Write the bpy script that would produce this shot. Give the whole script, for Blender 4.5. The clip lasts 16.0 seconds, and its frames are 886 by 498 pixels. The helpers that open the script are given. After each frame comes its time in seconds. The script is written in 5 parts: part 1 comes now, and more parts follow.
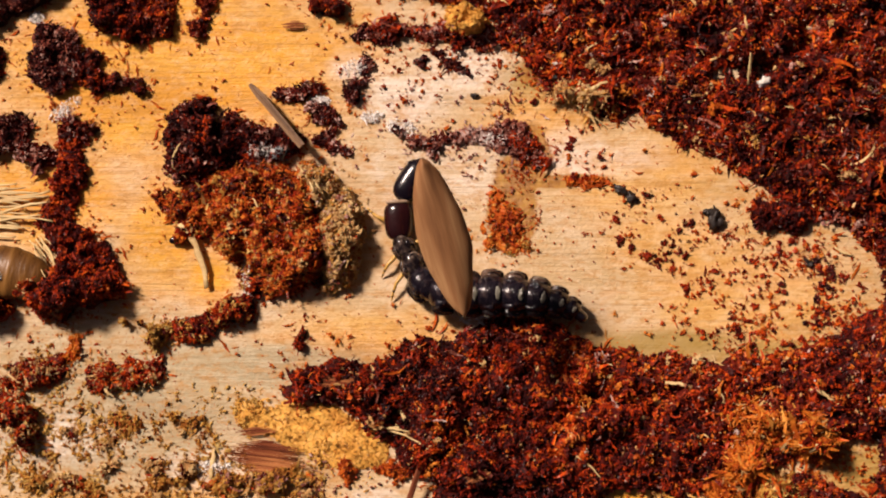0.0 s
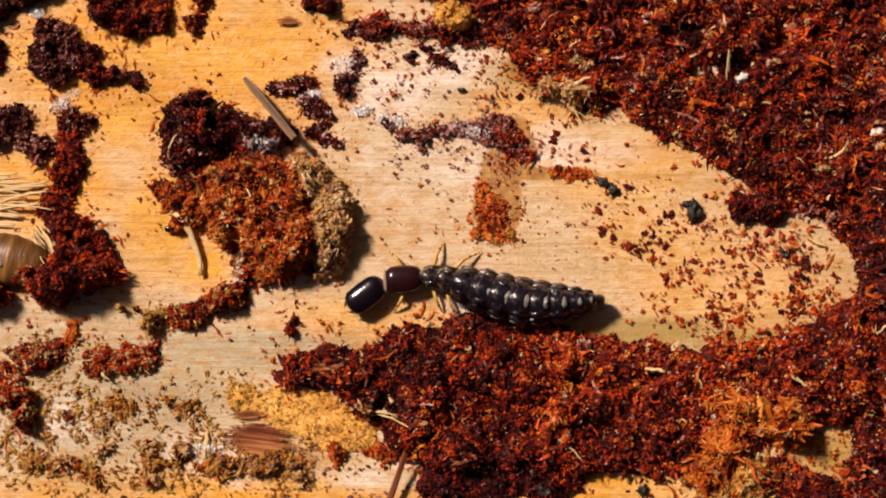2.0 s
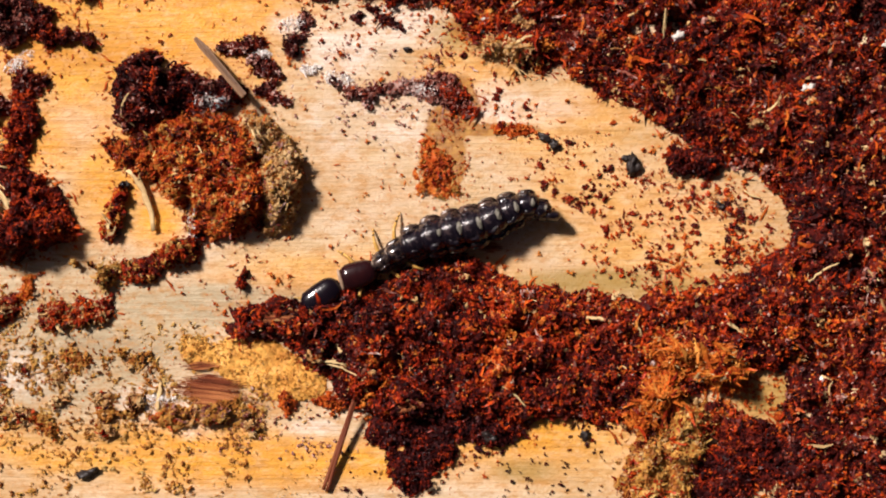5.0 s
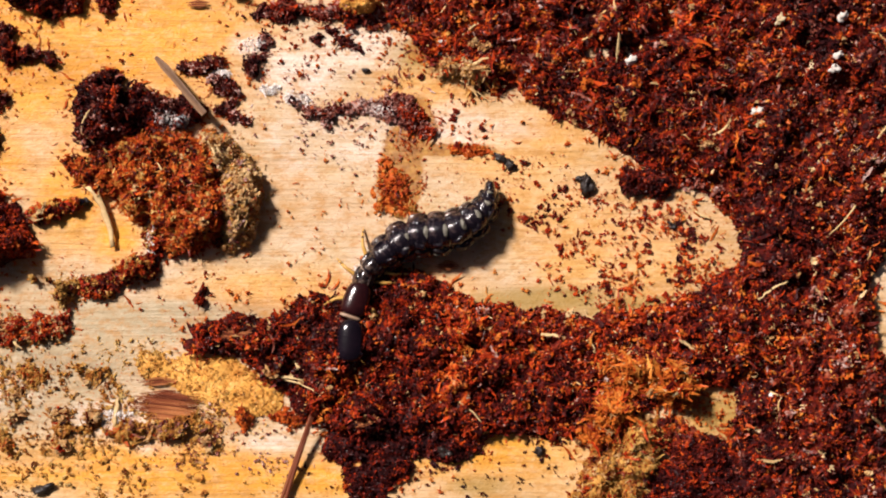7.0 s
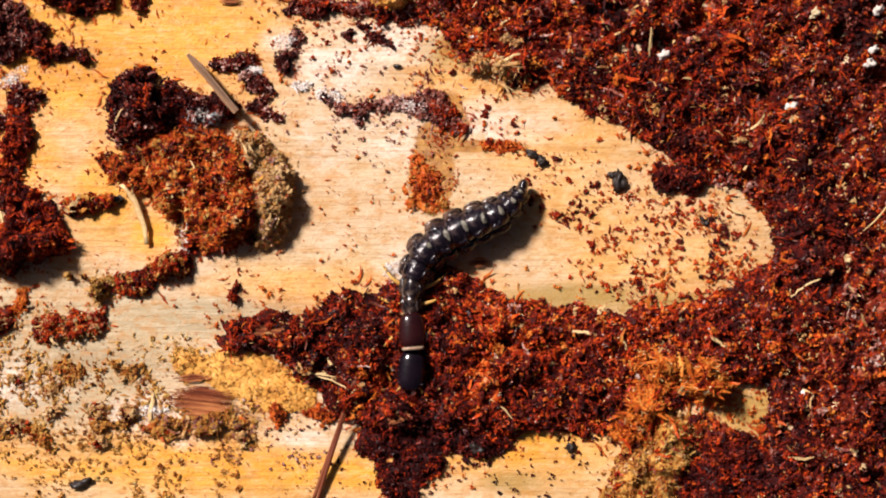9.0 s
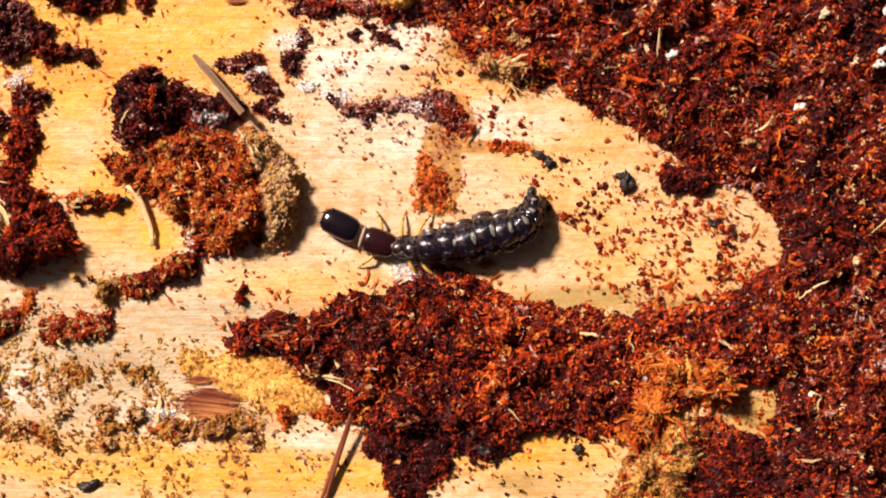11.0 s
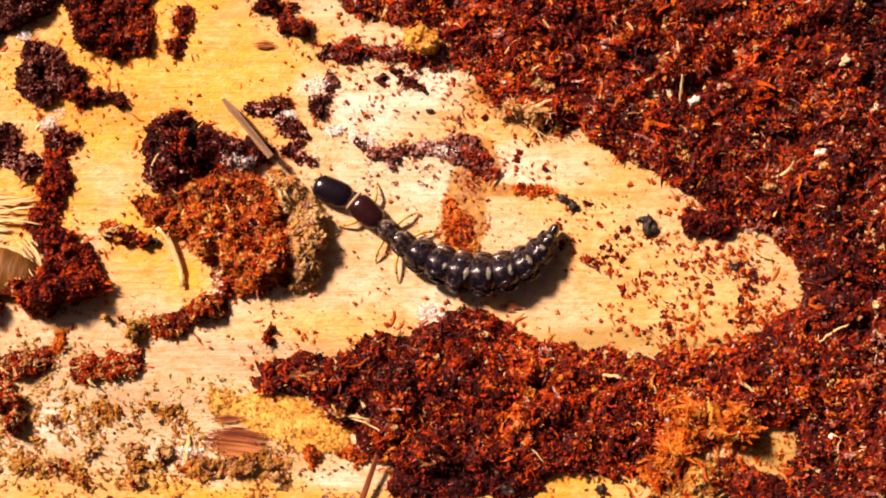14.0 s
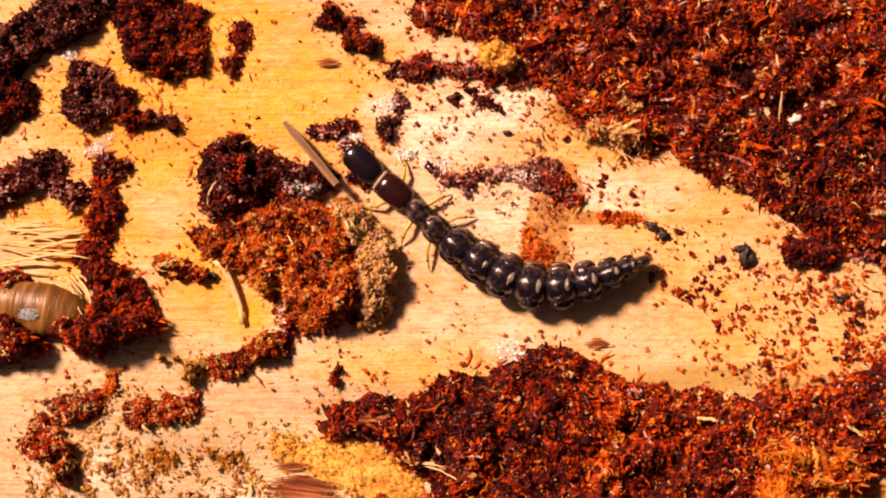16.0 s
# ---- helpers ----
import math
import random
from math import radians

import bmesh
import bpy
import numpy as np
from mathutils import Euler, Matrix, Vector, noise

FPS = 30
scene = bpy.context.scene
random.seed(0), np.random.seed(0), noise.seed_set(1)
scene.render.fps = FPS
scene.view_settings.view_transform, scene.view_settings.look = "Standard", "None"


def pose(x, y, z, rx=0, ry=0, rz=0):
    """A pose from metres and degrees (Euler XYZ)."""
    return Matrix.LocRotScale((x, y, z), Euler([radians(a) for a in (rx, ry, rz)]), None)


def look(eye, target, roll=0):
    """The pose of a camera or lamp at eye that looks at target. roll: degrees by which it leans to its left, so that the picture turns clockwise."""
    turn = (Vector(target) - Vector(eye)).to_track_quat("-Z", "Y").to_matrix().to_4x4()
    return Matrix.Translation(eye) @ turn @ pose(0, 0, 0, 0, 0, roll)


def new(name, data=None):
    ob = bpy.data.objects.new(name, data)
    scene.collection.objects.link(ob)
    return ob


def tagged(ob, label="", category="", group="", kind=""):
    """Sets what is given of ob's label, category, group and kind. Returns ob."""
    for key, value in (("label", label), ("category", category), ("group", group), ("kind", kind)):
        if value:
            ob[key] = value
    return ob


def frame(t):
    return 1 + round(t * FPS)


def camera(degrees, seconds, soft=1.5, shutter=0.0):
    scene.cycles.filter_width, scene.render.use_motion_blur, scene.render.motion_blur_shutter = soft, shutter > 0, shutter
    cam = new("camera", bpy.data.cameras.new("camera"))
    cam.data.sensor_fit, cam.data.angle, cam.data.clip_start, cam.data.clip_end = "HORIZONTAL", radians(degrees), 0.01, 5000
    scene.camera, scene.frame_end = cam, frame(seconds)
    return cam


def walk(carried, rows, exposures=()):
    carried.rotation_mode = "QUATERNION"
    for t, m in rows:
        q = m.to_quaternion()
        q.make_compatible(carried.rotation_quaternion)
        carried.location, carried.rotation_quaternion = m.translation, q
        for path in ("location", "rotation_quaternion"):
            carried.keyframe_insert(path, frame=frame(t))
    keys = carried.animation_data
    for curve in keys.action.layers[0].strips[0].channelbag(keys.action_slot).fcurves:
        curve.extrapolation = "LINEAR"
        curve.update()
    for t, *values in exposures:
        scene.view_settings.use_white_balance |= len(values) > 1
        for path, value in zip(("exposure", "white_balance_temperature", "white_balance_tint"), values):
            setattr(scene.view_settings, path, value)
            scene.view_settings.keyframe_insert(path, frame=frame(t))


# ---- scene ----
# ---- the camera and its path ----
MM = 0.001
cam = camera(30.0, 16.0, soft=2.0)
walk(cam, [
    (0, pose(0.00011, -0.00361, 0.08422, 3.829, 4.071, 0.052)),
    (0.5, pose(-0.00138, -0.00410, 0.08392, 3.758, 3.951, 0.098)),
    (1, pose(-0.00211, -0.00225, 0.08542, 2.956, 3.994, 0.142)),
    (1.5, pose(-0.00066, -0.00318, 0.08642, 3.555, 4.375, 0.306)),
    (2, pose(0.00064, -0.00470, 0.08676, 4.088, 3.842, 0.327)),
    (2.5, pose(0.00037, -0.00430, 0.08904, 3.502, 3.279, 0.157)),
    (3, pose(0.00233, -0.00661, 0.09209, 4.040, 3.348, 0.272)),
    (3.2, pose(0.00234, -0.00625, 0.09253, 3.747, 3.184, 0.041)),
    (5.3, pose(0.00133, -0.00788, 0.08863, 4.654, 2.407, -0.099)),
    (5.5, pose(0.00171, -0.00790, 0.08857, 5.024, 2.642, 0.118)),
    (6, pose(0.00164, -0.00638, 0.08882, 4.269, 2.170, 0.066)),
    (6.5, pose(0.00202, -0.00673, 0.08919, 4.614, 2.509, 0.136)),
    (7, pose(0.00011, -0.01005, 0.09007, 6.347, 0.063, -0.002)),
    (7.5, pose(0.00236, -0.00775, 0.08891, 4.672, 1.560, -0.182)),
    (8, pose(0.00158, -0.00709, 0.08955, 4.308, 2.117, -0.003)),
    (8.5, pose(0.00302, -0.00951, 0.09018, 6.032, 2.896, 0.291)),
    (9, pose(0.00125, -0.00690, 0.09051, 4.223, 1.883, 0.043)),
    (9.5, pose(0.00183, -0.00756, 0.09011, 4.635, 2.388, 0.157)),
    (9.7, pose(0.00077, -0.00659, 0.09042, 4.108, 1.909, 0.046)),
    (11.8, pose(0.00161, -0.00425, 0.09044, 2.600, 2.106, -0.006)),
    (12, pose(0.00206, -0.00453, 0.09032, 3.030, 2.467, 0.097)),
    (12.5, pose(0.00050, -0.00268, 0.09078, 2.156, 1.830, -0.043)),
    (13, pose(0.00011, -0.00270, 0.09182, 2.402, 2.108, 0.133)),
    (13.5, pose(0.00002, -0.00191, 0.09226, 2.172, 2.099, 0.184)),
    (14, pose(0.00033, -0.00279, 0.09191, 3.111, 2.381, 0.211)),
    (14.5, pose(-0.00031, -0.00161, 0.09170, 2.345, 1.981, 0.079)),
    (15, pose(-0.00042, -0.00122, 0.09128, 2.351, 2.552, 0.097)),
    (15.5, pose(-0.00199, -0.00105, 0.08886, 3.151, 3.174, -0.068)),
    (16, pose(-0.00238, 0.00054, 0.08540, 2.255, 3.521, -0.174)),
], exposures=[(0.0, 0.18, 6400, 22), (3.0, 0.24, 6050, 20), (5.5, 0.40, 5750, 18), (9.6, 0.58, 5750, 18), (12.0, 0.83, 6500, 25), (14.0, 0.80, 7300, 35), (15.0, 0.74, 7800, 41), (16.0, 0.66, 8700, 51)])

# ---- daylight: open sky and one sun from the upper left ----
SUN_TO = Vector((0.72, -0.62, -1.0)).normalized()
world = bpy.data.worlds.new("daylight")
scene.world = world
world.use_nodes = True
wn = world.node_tree.nodes
sky = wn.new("ShaderNodeTexSky")
sky.sky_type = "NISHITA"
sky.sun_disc = False
sky.air_density, sky.dust_density, sky.ozone_density = 0.35, 6.0, 0.0
sky.sun_elevation = math.asin(-SUN_TO.z)
sky.sun_rotation = math.atan2(-SUN_TO.x, -SUN_TO.y)
world.node_tree.links.new(sky.outputs[0], wn["Background"].inputs[0])
wn["Background"].inputs[1].default_value = 0.015
sun_data = bpy.data.lights.new("sun", "SUN")
sun_data.energy, sun_data.angle, sun_data.color = 5.0, radians(8.0), (1.0, 0.855, 0.67)
sun = new("sun", sun_data)
sun.matrix_world = look((-0.3, 0.3, 0.5), Vector((-0.3, 0.3, 0.5)) + SUN_TO)


# ---- materials ----
def ramp(nt, fac, stops, mode="LINEAR"):
    n = nt.nodes.new("ShaderNodeValToRGB")
    n.color_ramp.interpolation = mode
    while len(n.color_ramp.elements) < len(stops):
        n.color_ramp.elements.new(1.0)
    for e, (p, c) in zip(n.color_ramp.elements, stops):
        e.position, e.color = p, (*c, 1.0)
    nt.links.new(fac, n.inputs[0])
    return n.outputs[0]


def mix(nt, fac, a, b, blend="MIX"):
    n = nt.nodes.new("ShaderNodeMix")
    n.data_type, n.blend_type = "RGBA", blend
    for sock, v in ((n.inputs[0], fac), (n.inputs[6], a), (n.inputs[7], b)):
        if isinstance(v, bpy.types.NodeSocket):
            nt.links.new(v, sock)
        elif isinstance(v, tuple):
            sock.default_value = (*v, 1.0)
        else:
            sock.default_value = v
    return n.outputs[2]


def calc(nt, op, a, b=0.0):
    n = nt.nodes.new("ShaderNodeMath")
    n.operation = op
    for sock, v in ((n.inputs[0], a), (n.inputs[1], b)):
        if isinstance(v, bpy.types.NodeSocket):
            nt.links.new(v, sock)
        else:
            sock.default_value = v
    return n.outputs[0]


def grain(nt, scale, stretch=(1, 1, 1), detail=4.0, rough=0.6):
    """Noise in object space; scale is in features a metre."""
    tc, mp, n = nt.nodes.new("ShaderNodeTexCoord"), nt.nodes.new("ShaderNodeMapping"), nt.nodes.new("ShaderNodeTexNoise")
    mp.inputs["Scale"].default_value = stretch
    n.inputs["Scale"].default_value, n.inputs["Detail"].default_value, n.inputs["Roughness"].default_value = scale, detail, rough
    nt.links.new(tc.outputs["Object"], mp.inputs[0])
    nt.links.new(mp.outputs[0], n.inputs[0])
    return n.outputs[0]


def bump(nt, height, strength, dist):
    n = nt.nodes.new("ShaderNodeBump")
    n.inputs["Strength"].default_value, n.inputs["Distance"].default_value = strength, dist
    nt.links.new(height, n.inputs["Height"])
    return n.outputs[0]


def material(name):
    m = bpy.data.materials.new(name)
    m.use_nodes = True
    return m, m.node_tree, m.node_tree.nodes["Principled BSDF"]


def set_in(nt, bsdf, **kw):
    for k, v in kw.items():
        sock = bsdf.inputs[k.replace("_", " ")]
        if isinstance(v, bpy.types.NodeSocket):
            nt.links.new(v, sock)
        elif isinstance(v, tuple):
            sock.default_value = (*v, 1.0)
        else:
            sock.default_value = v


def attr(nt, name):
    n = nt.nodes.new("ShaderNodeAttribute")
    n.attribute_name = name
    return n.outputs["Fac"]


def crumb_material(name, stops, rough=0.75, gloss=0.08, joined=True):
    """Crumbs whose colour differs from piece to piece, with darker, wetter specks."""
    m, nt, b = material(name)
    if joined:
        rnd = nt.nodes.new("ShaderNodeNewGeometry").outputs["Random Per Island"]
    else:
        rnd = nt.nodes.new("ShaderNodeObjectInfo").outputs["Random"]
    patchy, broad = grain(nt, 420.0, detail=2.0), grain(nt, 130.0, detail=2.0)
    tc, vor = nt.nodes.new("ShaderNodeTexCoord"), nt.nodes.new("ShaderNodeTexVoronoi")
    vor.inputs["Scale"].default_value = 2700.0
    nt.links.new(tc.outputs["Object"], vor.inputs["Vector"])
    sep = nt.nodes.new("ShaderNodeSeparateColor")
    nt.links.new(vor.outputs["Color"], sep.inputs[0])
    cell = sep.outputs[0]
    f = calc(nt, "ADD", calc(nt, "MULTIPLY", rnd, 0.32), calc(nt, "MULTIPLY", cell, 0.40))
    f = calc(nt, "ADD", f, calc(nt, "MULTIPLY", calc(nt, "SUBTRACT", patchy, 0.44), 0.85))
    f = calc(nt, "ADD", f, calc(nt, "MULTIPLY", calc(nt, "SUBTRACT", broad, 0.51), 0.85))
    col = ramp(nt, f, stops)
    fine = grain(nt, 9000.0, detail=3.0)
    col = mix(nt, calc(nt, "MULTIPLY", fine, 0.08 if stops is YELLOW else 0.35), col, (0.02, 0.004, 0.003))
    sheen = ramp(nt, sep.outputs[1], [(0.55, (gloss,) * 3), (0.85, (0.24,) * 3)])
    wet = ramp(nt, sep.outputs[1], [(0.55, (rough,) * 3), (0.85, (0.34,) * 3)])
    set_in(nt, b, Base_Color=col, Roughness=wet, Specular_IOR_Level=sheen, Normal=bump(nt, fine, 0.6, 0.00008))
    return m


RUST = [(0.0, (0.016, 0.002, 0.002)), (0.22, (0.075, 0.005, 0.002)), (0.40, (0.26, 0.016, 0.002)),
        (0.58, (0.52, 0.052, 0.004)), (0.78, (0.70, 0.130, 0.010)), (0.94, (0.68, 0.30, 0.08)), (1.0, (0.74, 0.56, 0.38))]
MAROON = [(0.0, (0.010, 0.002, 0.003)), (0.35, (0.036, 0.004, 0.004)), (0.58, (0.13, 0.011, 0.005)),
          (0.78, (0.29, 0.040, 0.012)), (0.92, (0.42, 0.16, 0.09)), (1.0, (0.60, 0.42, 0.34))]
ORANGE = [(0.0, (0.12, 0.014, 0.002)), (0.25, (0.42, 0.072, 0.006)), (0.52, (0.64, 0.17, 0.015)), (1.0, (0.74, 0.38, 0.08))]
OLIVE = [(0.0, (0.12, 0.024, 0.006)), (0.20, (0.38, 0.13, 0.02)), (0.42, (0.58, 0.30, 0.055)), (0.72, (0.70, 0.47, 0.15)), (1.0, (0.78, 0.61, 0.32))]
EMBER = [(0.0, (0.13, 0.010, 0.002)), (0.22, (0.38, 0.045, 0.005)), (0.48, (0.60, 0.125, 0.012)), (0.74, (0.70, 0.26, 0.034)), (1.0, (0.74, 0.44, 0.13))]
TAN = [(0.0, (0.24, 0.085, 0.022)), (0.22, (0.50, 0.26, 0.09)), (0.5, (0.68, 0.45, 0.19)), (1.0, (0.74, 0.58, 0.34))]
YELLOW = [(0.0, (0.60, 0.27, 0.045)), (0.4, (0.72, 0.38, 0.075)), (0.8, (0.78, 0.46, 0.11)), (1.0, (0.82, 0.58, 0.27))]
MOULD = [(0.0, (0.11, 0.016, 0.012)), (0.32, (0.28, 0.075, 0.045)), (0.55, (0.50, 0.27, 0.22)), (0.8, (0.70, 0.55, 0.49)), (1.0, (0.80, 0.72, 0.68))]
PALETTES = {"rust": RUST, "maroon": MAROON, "orange": ORANGE, "olive": OLIVE, "tan": TAN, "yellow": YELLOW, "mould": MOULD, "ember": EMBER}
CRUMB = {k: crumb_material("frass_" + k, v) for k, v in PALETTES.items()}
CHIP = {k: crumb_material("chip_" + k, v, joined=False) for k, v in PALETTES.items()}


def wood_material():
    m, nt, b = material("bare_pine_wood")
    broad = grain(nt, 60.0, (0.12, 1.6, 1), 3.0)
    lines = grain(nt, 330.0, (0.09, 1.0, 1), 7.0, 0.72)
    fibre = grain(nt, 5200.0, (0.045, 1.0, 1), 3.0)
    blot = grain(nt, 170.0, (0.6, 1, 1), 4.0)
    cream = ramp(nt, grain(nt, 240.0, (0.6, 1, 1), 6.0, 0.72), [(0.42, (0, 0, 0)), (0.60, (1, 1, 1))])
    soft = lambda a, k=0.8: calc(nt, "MULTIPLY", attr(nt, a), calc(nt, "ADD", calc(nt, "MULTIPLY", broad, k), 1.0 - 0.5 * k))
    col = ramp(nt, lines, [(0.25, (0.43, 0.26, 0.10)), (0.45, (0.54, 0.37, 0.185)), (0.75, (0.60, 0.445, 0.25))])
    col = mix(nt, calc(nt, "MULTIPLY", cream, 0.55), col, (0.72, 0.575, 0.42))
    gold = ramp(nt, lines, [(0.25, (0.56, 0.19, 0.006)), (0.45, (0.72, 0.315, 0.014)), (0.75, (0.78, 0.43, 0.04))])
    col = mix(nt, soft("gold", 0.5), col, gold)
    col = mix(nt, calc(nt, "MULTIPLY", soft("amber", 0.8), 0.55), col, gold)
    grey = ramp(nt, lines, [(0.25, (0.29, 0.215, 0.12)), (0.45, (0.43, 0.35, 0.21)), (0.75, (0.56, 0.48, 0.32))])
    col = mix(nt, soft("grey", 0.8), col, grey)
    col = mix(nt, calc(nt, "MULTIPLY", calc(nt, "MULTIPLY", attr(nt, "white"), calc(nt, "ADD", calc(nt, "MULTIPLY", cream, 0.72), 0.24)), 0.78), col, (0.82, 0.74, 0.66))
    stain = ramp(nt, blot, [(0.50, (0, 0, 0)), (0.66, (1, 1, 1))])
    col = mix(nt, calc(nt, "MULTIPLY", stain, 0.38), col, (0.46, 0.215, 0.025))
    col = mix(nt, calc(nt, "MULTIPLY", ramp(nt, fibre, [(0.52, (0, 0, 0)), (0.66, (1, 1, 1))]), 0.30), col, (0.32, 0.16, 0.035))
    smudge = ramp(nt, grain(nt, 900.0, (0.6, 1, 1), 5.0, 0.7), [(0.53, (0, 0, 0)), (0.66, (1, 1, 1))])
    col = mix(nt, calc(nt, "MULTIPLY", smudge, 0.42), col, (0.50, 0.22, 0.03))
    pale = ramp(nt, grain(nt, 2200.0, (0.5, 1, 1), 5.0, 0.75), [(0.48, (0, 0, 0)), (0.72, (1, 1, 1))])
    col = mix(nt, calc(nt, "MULTIPLY", pale, 0.34), col, (0.78, 0.64, 0.45))
    fleck = ramp(nt, grain(nt, 2300.0, (0.55, 1, 1), 4.0, 0.7), [(0.50, (0, 0, 0)), (0.62, (1, 1, 1))])
    col = mix(nt, calc(nt, "MULTIPLY", fleck, 0.48), col, (0.46, 0.20, 0.022))
    # olive dulls the wood and carries painted shade beside the mat
    col = mix(nt, calc(nt, "MULTIPLY", soft("olive", 0.9), 0.7), col, (0.33, 0.215, 0.045))
    rust = ramp(nt, grain(nt, 1500.0, detail=5.0, rough=0.7), [(0.36, (0.24, 0.085, 0.006)), (0.52, (0.36, 0.15, 0.012)), (0.68, (0.48, 0.25, 0.03))])
    ragged = calc(nt, "MULTIPLY", calc(nt, "SUBTRACT", grain(nt, 750.0, detail=6.0, rough=0.75), 0.5), 1.4)
    edge = ramp(nt, calc(nt, "ADD", attr(nt, "brown"), calc(nt, "MULTIPLY", ragged, ramp(nt, attr(nt, "brown"), [(0.0, (0, 0, 0)), (0.3, (1, 1, 1))]))), [(0.10, (0, 0, 0)), (0.36, (1, 1, 1))])
    col = mix(nt, calc(nt, "MULTIPLY", edge, 0.85), col, rust)
    set_in(nt, b, Base_Color=col, Roughness=ramp(nt, blot, [(0.3, (0.42,) * 3), (0.7, (0.7,) * 3)]), Specular_IOR_Level=0.35,
           Normal=bump(nt, calc(nt, "ADD", calc(nt, "ADD", calc(nt, "MULTIPLY", lines, 0.6), calc(nt, "MULTIPLY", fibre, 0.6)), calc(nt, "MULTIPLY", grain(nt, 6500.0, detail=3.0), 0.5)), 0.8, 0.00012))
    return m


def plain(name, stops, scale=3000.0, stretch=(1, 1, 1), rough=0.6, spec=0.4, relief=0.5, coat=0.0, deep=0.00006):
    """A surface with two scales of variation along its own axes."""
    m, nt, b = material(name)
    g, big = grain(nt, scale, stretch), grain(nt, scale * 0.12, stretch, 2.0)
    f = calc(nt, "ADD", calc(nt, "MULTIPLY", g, 0.65), calc(nt, "MULTIPLY", big, 0.4))
    set_in(nt, b, Base_Color=ramp(nt, f, stops), Roughness=rough, Specular_IOR_Level=spec, Coat_Weight=coat, Coat_Roughness=0.12,
           Normal=bump(nt, g, relief, deep))
    return m


WOOD = wood_material()
STRAW = plain("pale_straw", [(0.3, (0.42, 0.25, 0.09)), (0.6, (0.66, 0.48, 0.22)), (0.8, (0.76, 0.62, 0.36))], 2500, (0.08, 1, 1))
TWIG = plain("grey_brown_twig", [(0.3, (0.04, 0.018, 0.008)), (0.5, (0.15, 0.075, 0.034)), (0.75, (0.32, 0.19, 0.095))], 3500, (0.06, 1, 1), 0.65)
NEEDLE = plain("red_brown_needle", [(0.3, (0.05, 0.010, 0.004)), (0.55, (0.17, 0.040, 0.012)), (0.8, (0.32, 0.11, 0.04))], 2500, (0.05, 1, 1), 0.5)
CHAR = plain("black_bark_speck", [(0.3, (0.008, 0.006, 0.006)), (0.65, (0.03, 0.02, 0.016)), (0.9, (0.10, 0.075, 0.06))], 6000, rough=0.45)
GRIT = plain("white_grit", [(0.3, (0.45, 0.40, 0.34)), (0.7, (0.78, 0.74, 0.68))], 3000, rough=0.35)
RESIN = plain("resin_grain", [(0.3, (0.45, 0.33, 0.15)), (0.7, (0.70, 0.60, 0.40))], 3000, rough=0.3)
FLUFF = plain("white_mould_fluff", [(0.3, (0.74, 0.69, 0.64)), (0.6, (0.84, 0.80, 0.76)), (0.85, (0.90, 0.88, 0.85))], 5000, rough=0.9, spec=0.1)
BLUE = plain("blue_grey_mould", [(0.3, (0.22, 0.30, 0.32)), (0.7, (0.50, 0.60, 0.62))], 6000, rough=0.8)
PUPA = plain("brown_pupal_skin", [(0.38, (0.05, 0.018, 0.004)), (0.50, (0.14, 0.058, 0.012)), (0.62, (0.26, 0.12, 0.028))], 900, (2.2, 0.4, 0.4), 0.4, 0.4, 1.0, deep=0.00012)
FLAKE = plain("red_bark_flake", [(0.38, (0.03, 0.006, 0.003)), (0.50, (0.17, 0.042, 0.016)), (0.64, (0.42, 0.16, 0.055))], 5000, (0.05, 1, 1), 0.8, 0.1)
SCALE = plain("tan_bark_sliver", [(0.38, (0.14, 0.055, 0.02)), (0.5, (0.29, 0.13, 0.05)), (0.64, (0.46, 0.25, 0.11))], 1300, (0.1, 1, 1), 0.6)
HEAD = plain("black_chitin", [(0.3, (0.003, 0.002, 0.004)), (0.7, (0.010, 0.005, 0.009))], 1500, rough=0.17, spec=0.5, relief=0.5)
SHIELD = plain("maroon_chitin", [(0.3, (0.008, 0.002, 0.003)), (0.7, (0.030, 0.006, 0.006))], 1500, rough=0.18, spec=0.5, relief=0.5)
SKIN = plain("dark_larval_skin", [(0.44, (0.006, 0.004, 0.007)), (0.54, (0.012, 0.008, 0.012)), (0.62, (0.045, 0.030, 0.030))], 3400, (1.0, 0.5, 0.7), rough=0.19, spec=0.5, relief=1.0, deep=0.00008)
SIDE = plain("mottled_side_skin", [(0.49, (0.006, 0.004, 0.005)), (0.56, (0.020, 0.011, 0.009)), (0.64, (0.11, 0.065, 0.045))], 2600, (0.25, 1, 1), rough=0.24, spec=0.5, relief=1.0, deep=0.00009)
THORAX = plain("mottled_thorax_skin", [(0.47, (0.008, 0.005, 0.006)), (0.54, (0.045, 0.03, 0.025)), (0.61, (0.26, 0.20, 0.16))], 1500, rough=0.14, spec=0.5, relief=0.6)
SPOT = plain("pale_skin_spot", [(0.38, (0.05, 0.045, 0.035)), (0.5, (0.14, 0.13, 0.10)), (0.66, (0.27, 0.25, 0.20))], 2200, rough=0.35)
COLLAR = plain("cream_collar", [(0.3, (0.20, 0.12, 0.07)), (0.7, (0.50, 0.35, 0.24))], 3000, rough=0.4)
LEG = plain("amber_leg", [(0.3, (0.46, 0.24, 0.04)), (0.7, (0.62, 0.37, 0.09))], 3000, rough=0.35)
BAND = plain("dark_leg_band", [(0.3, (0.03, 0.014, 0.007)), (0.7, (0.08, 0.04, 0.018))], 3000, rough=0.35)


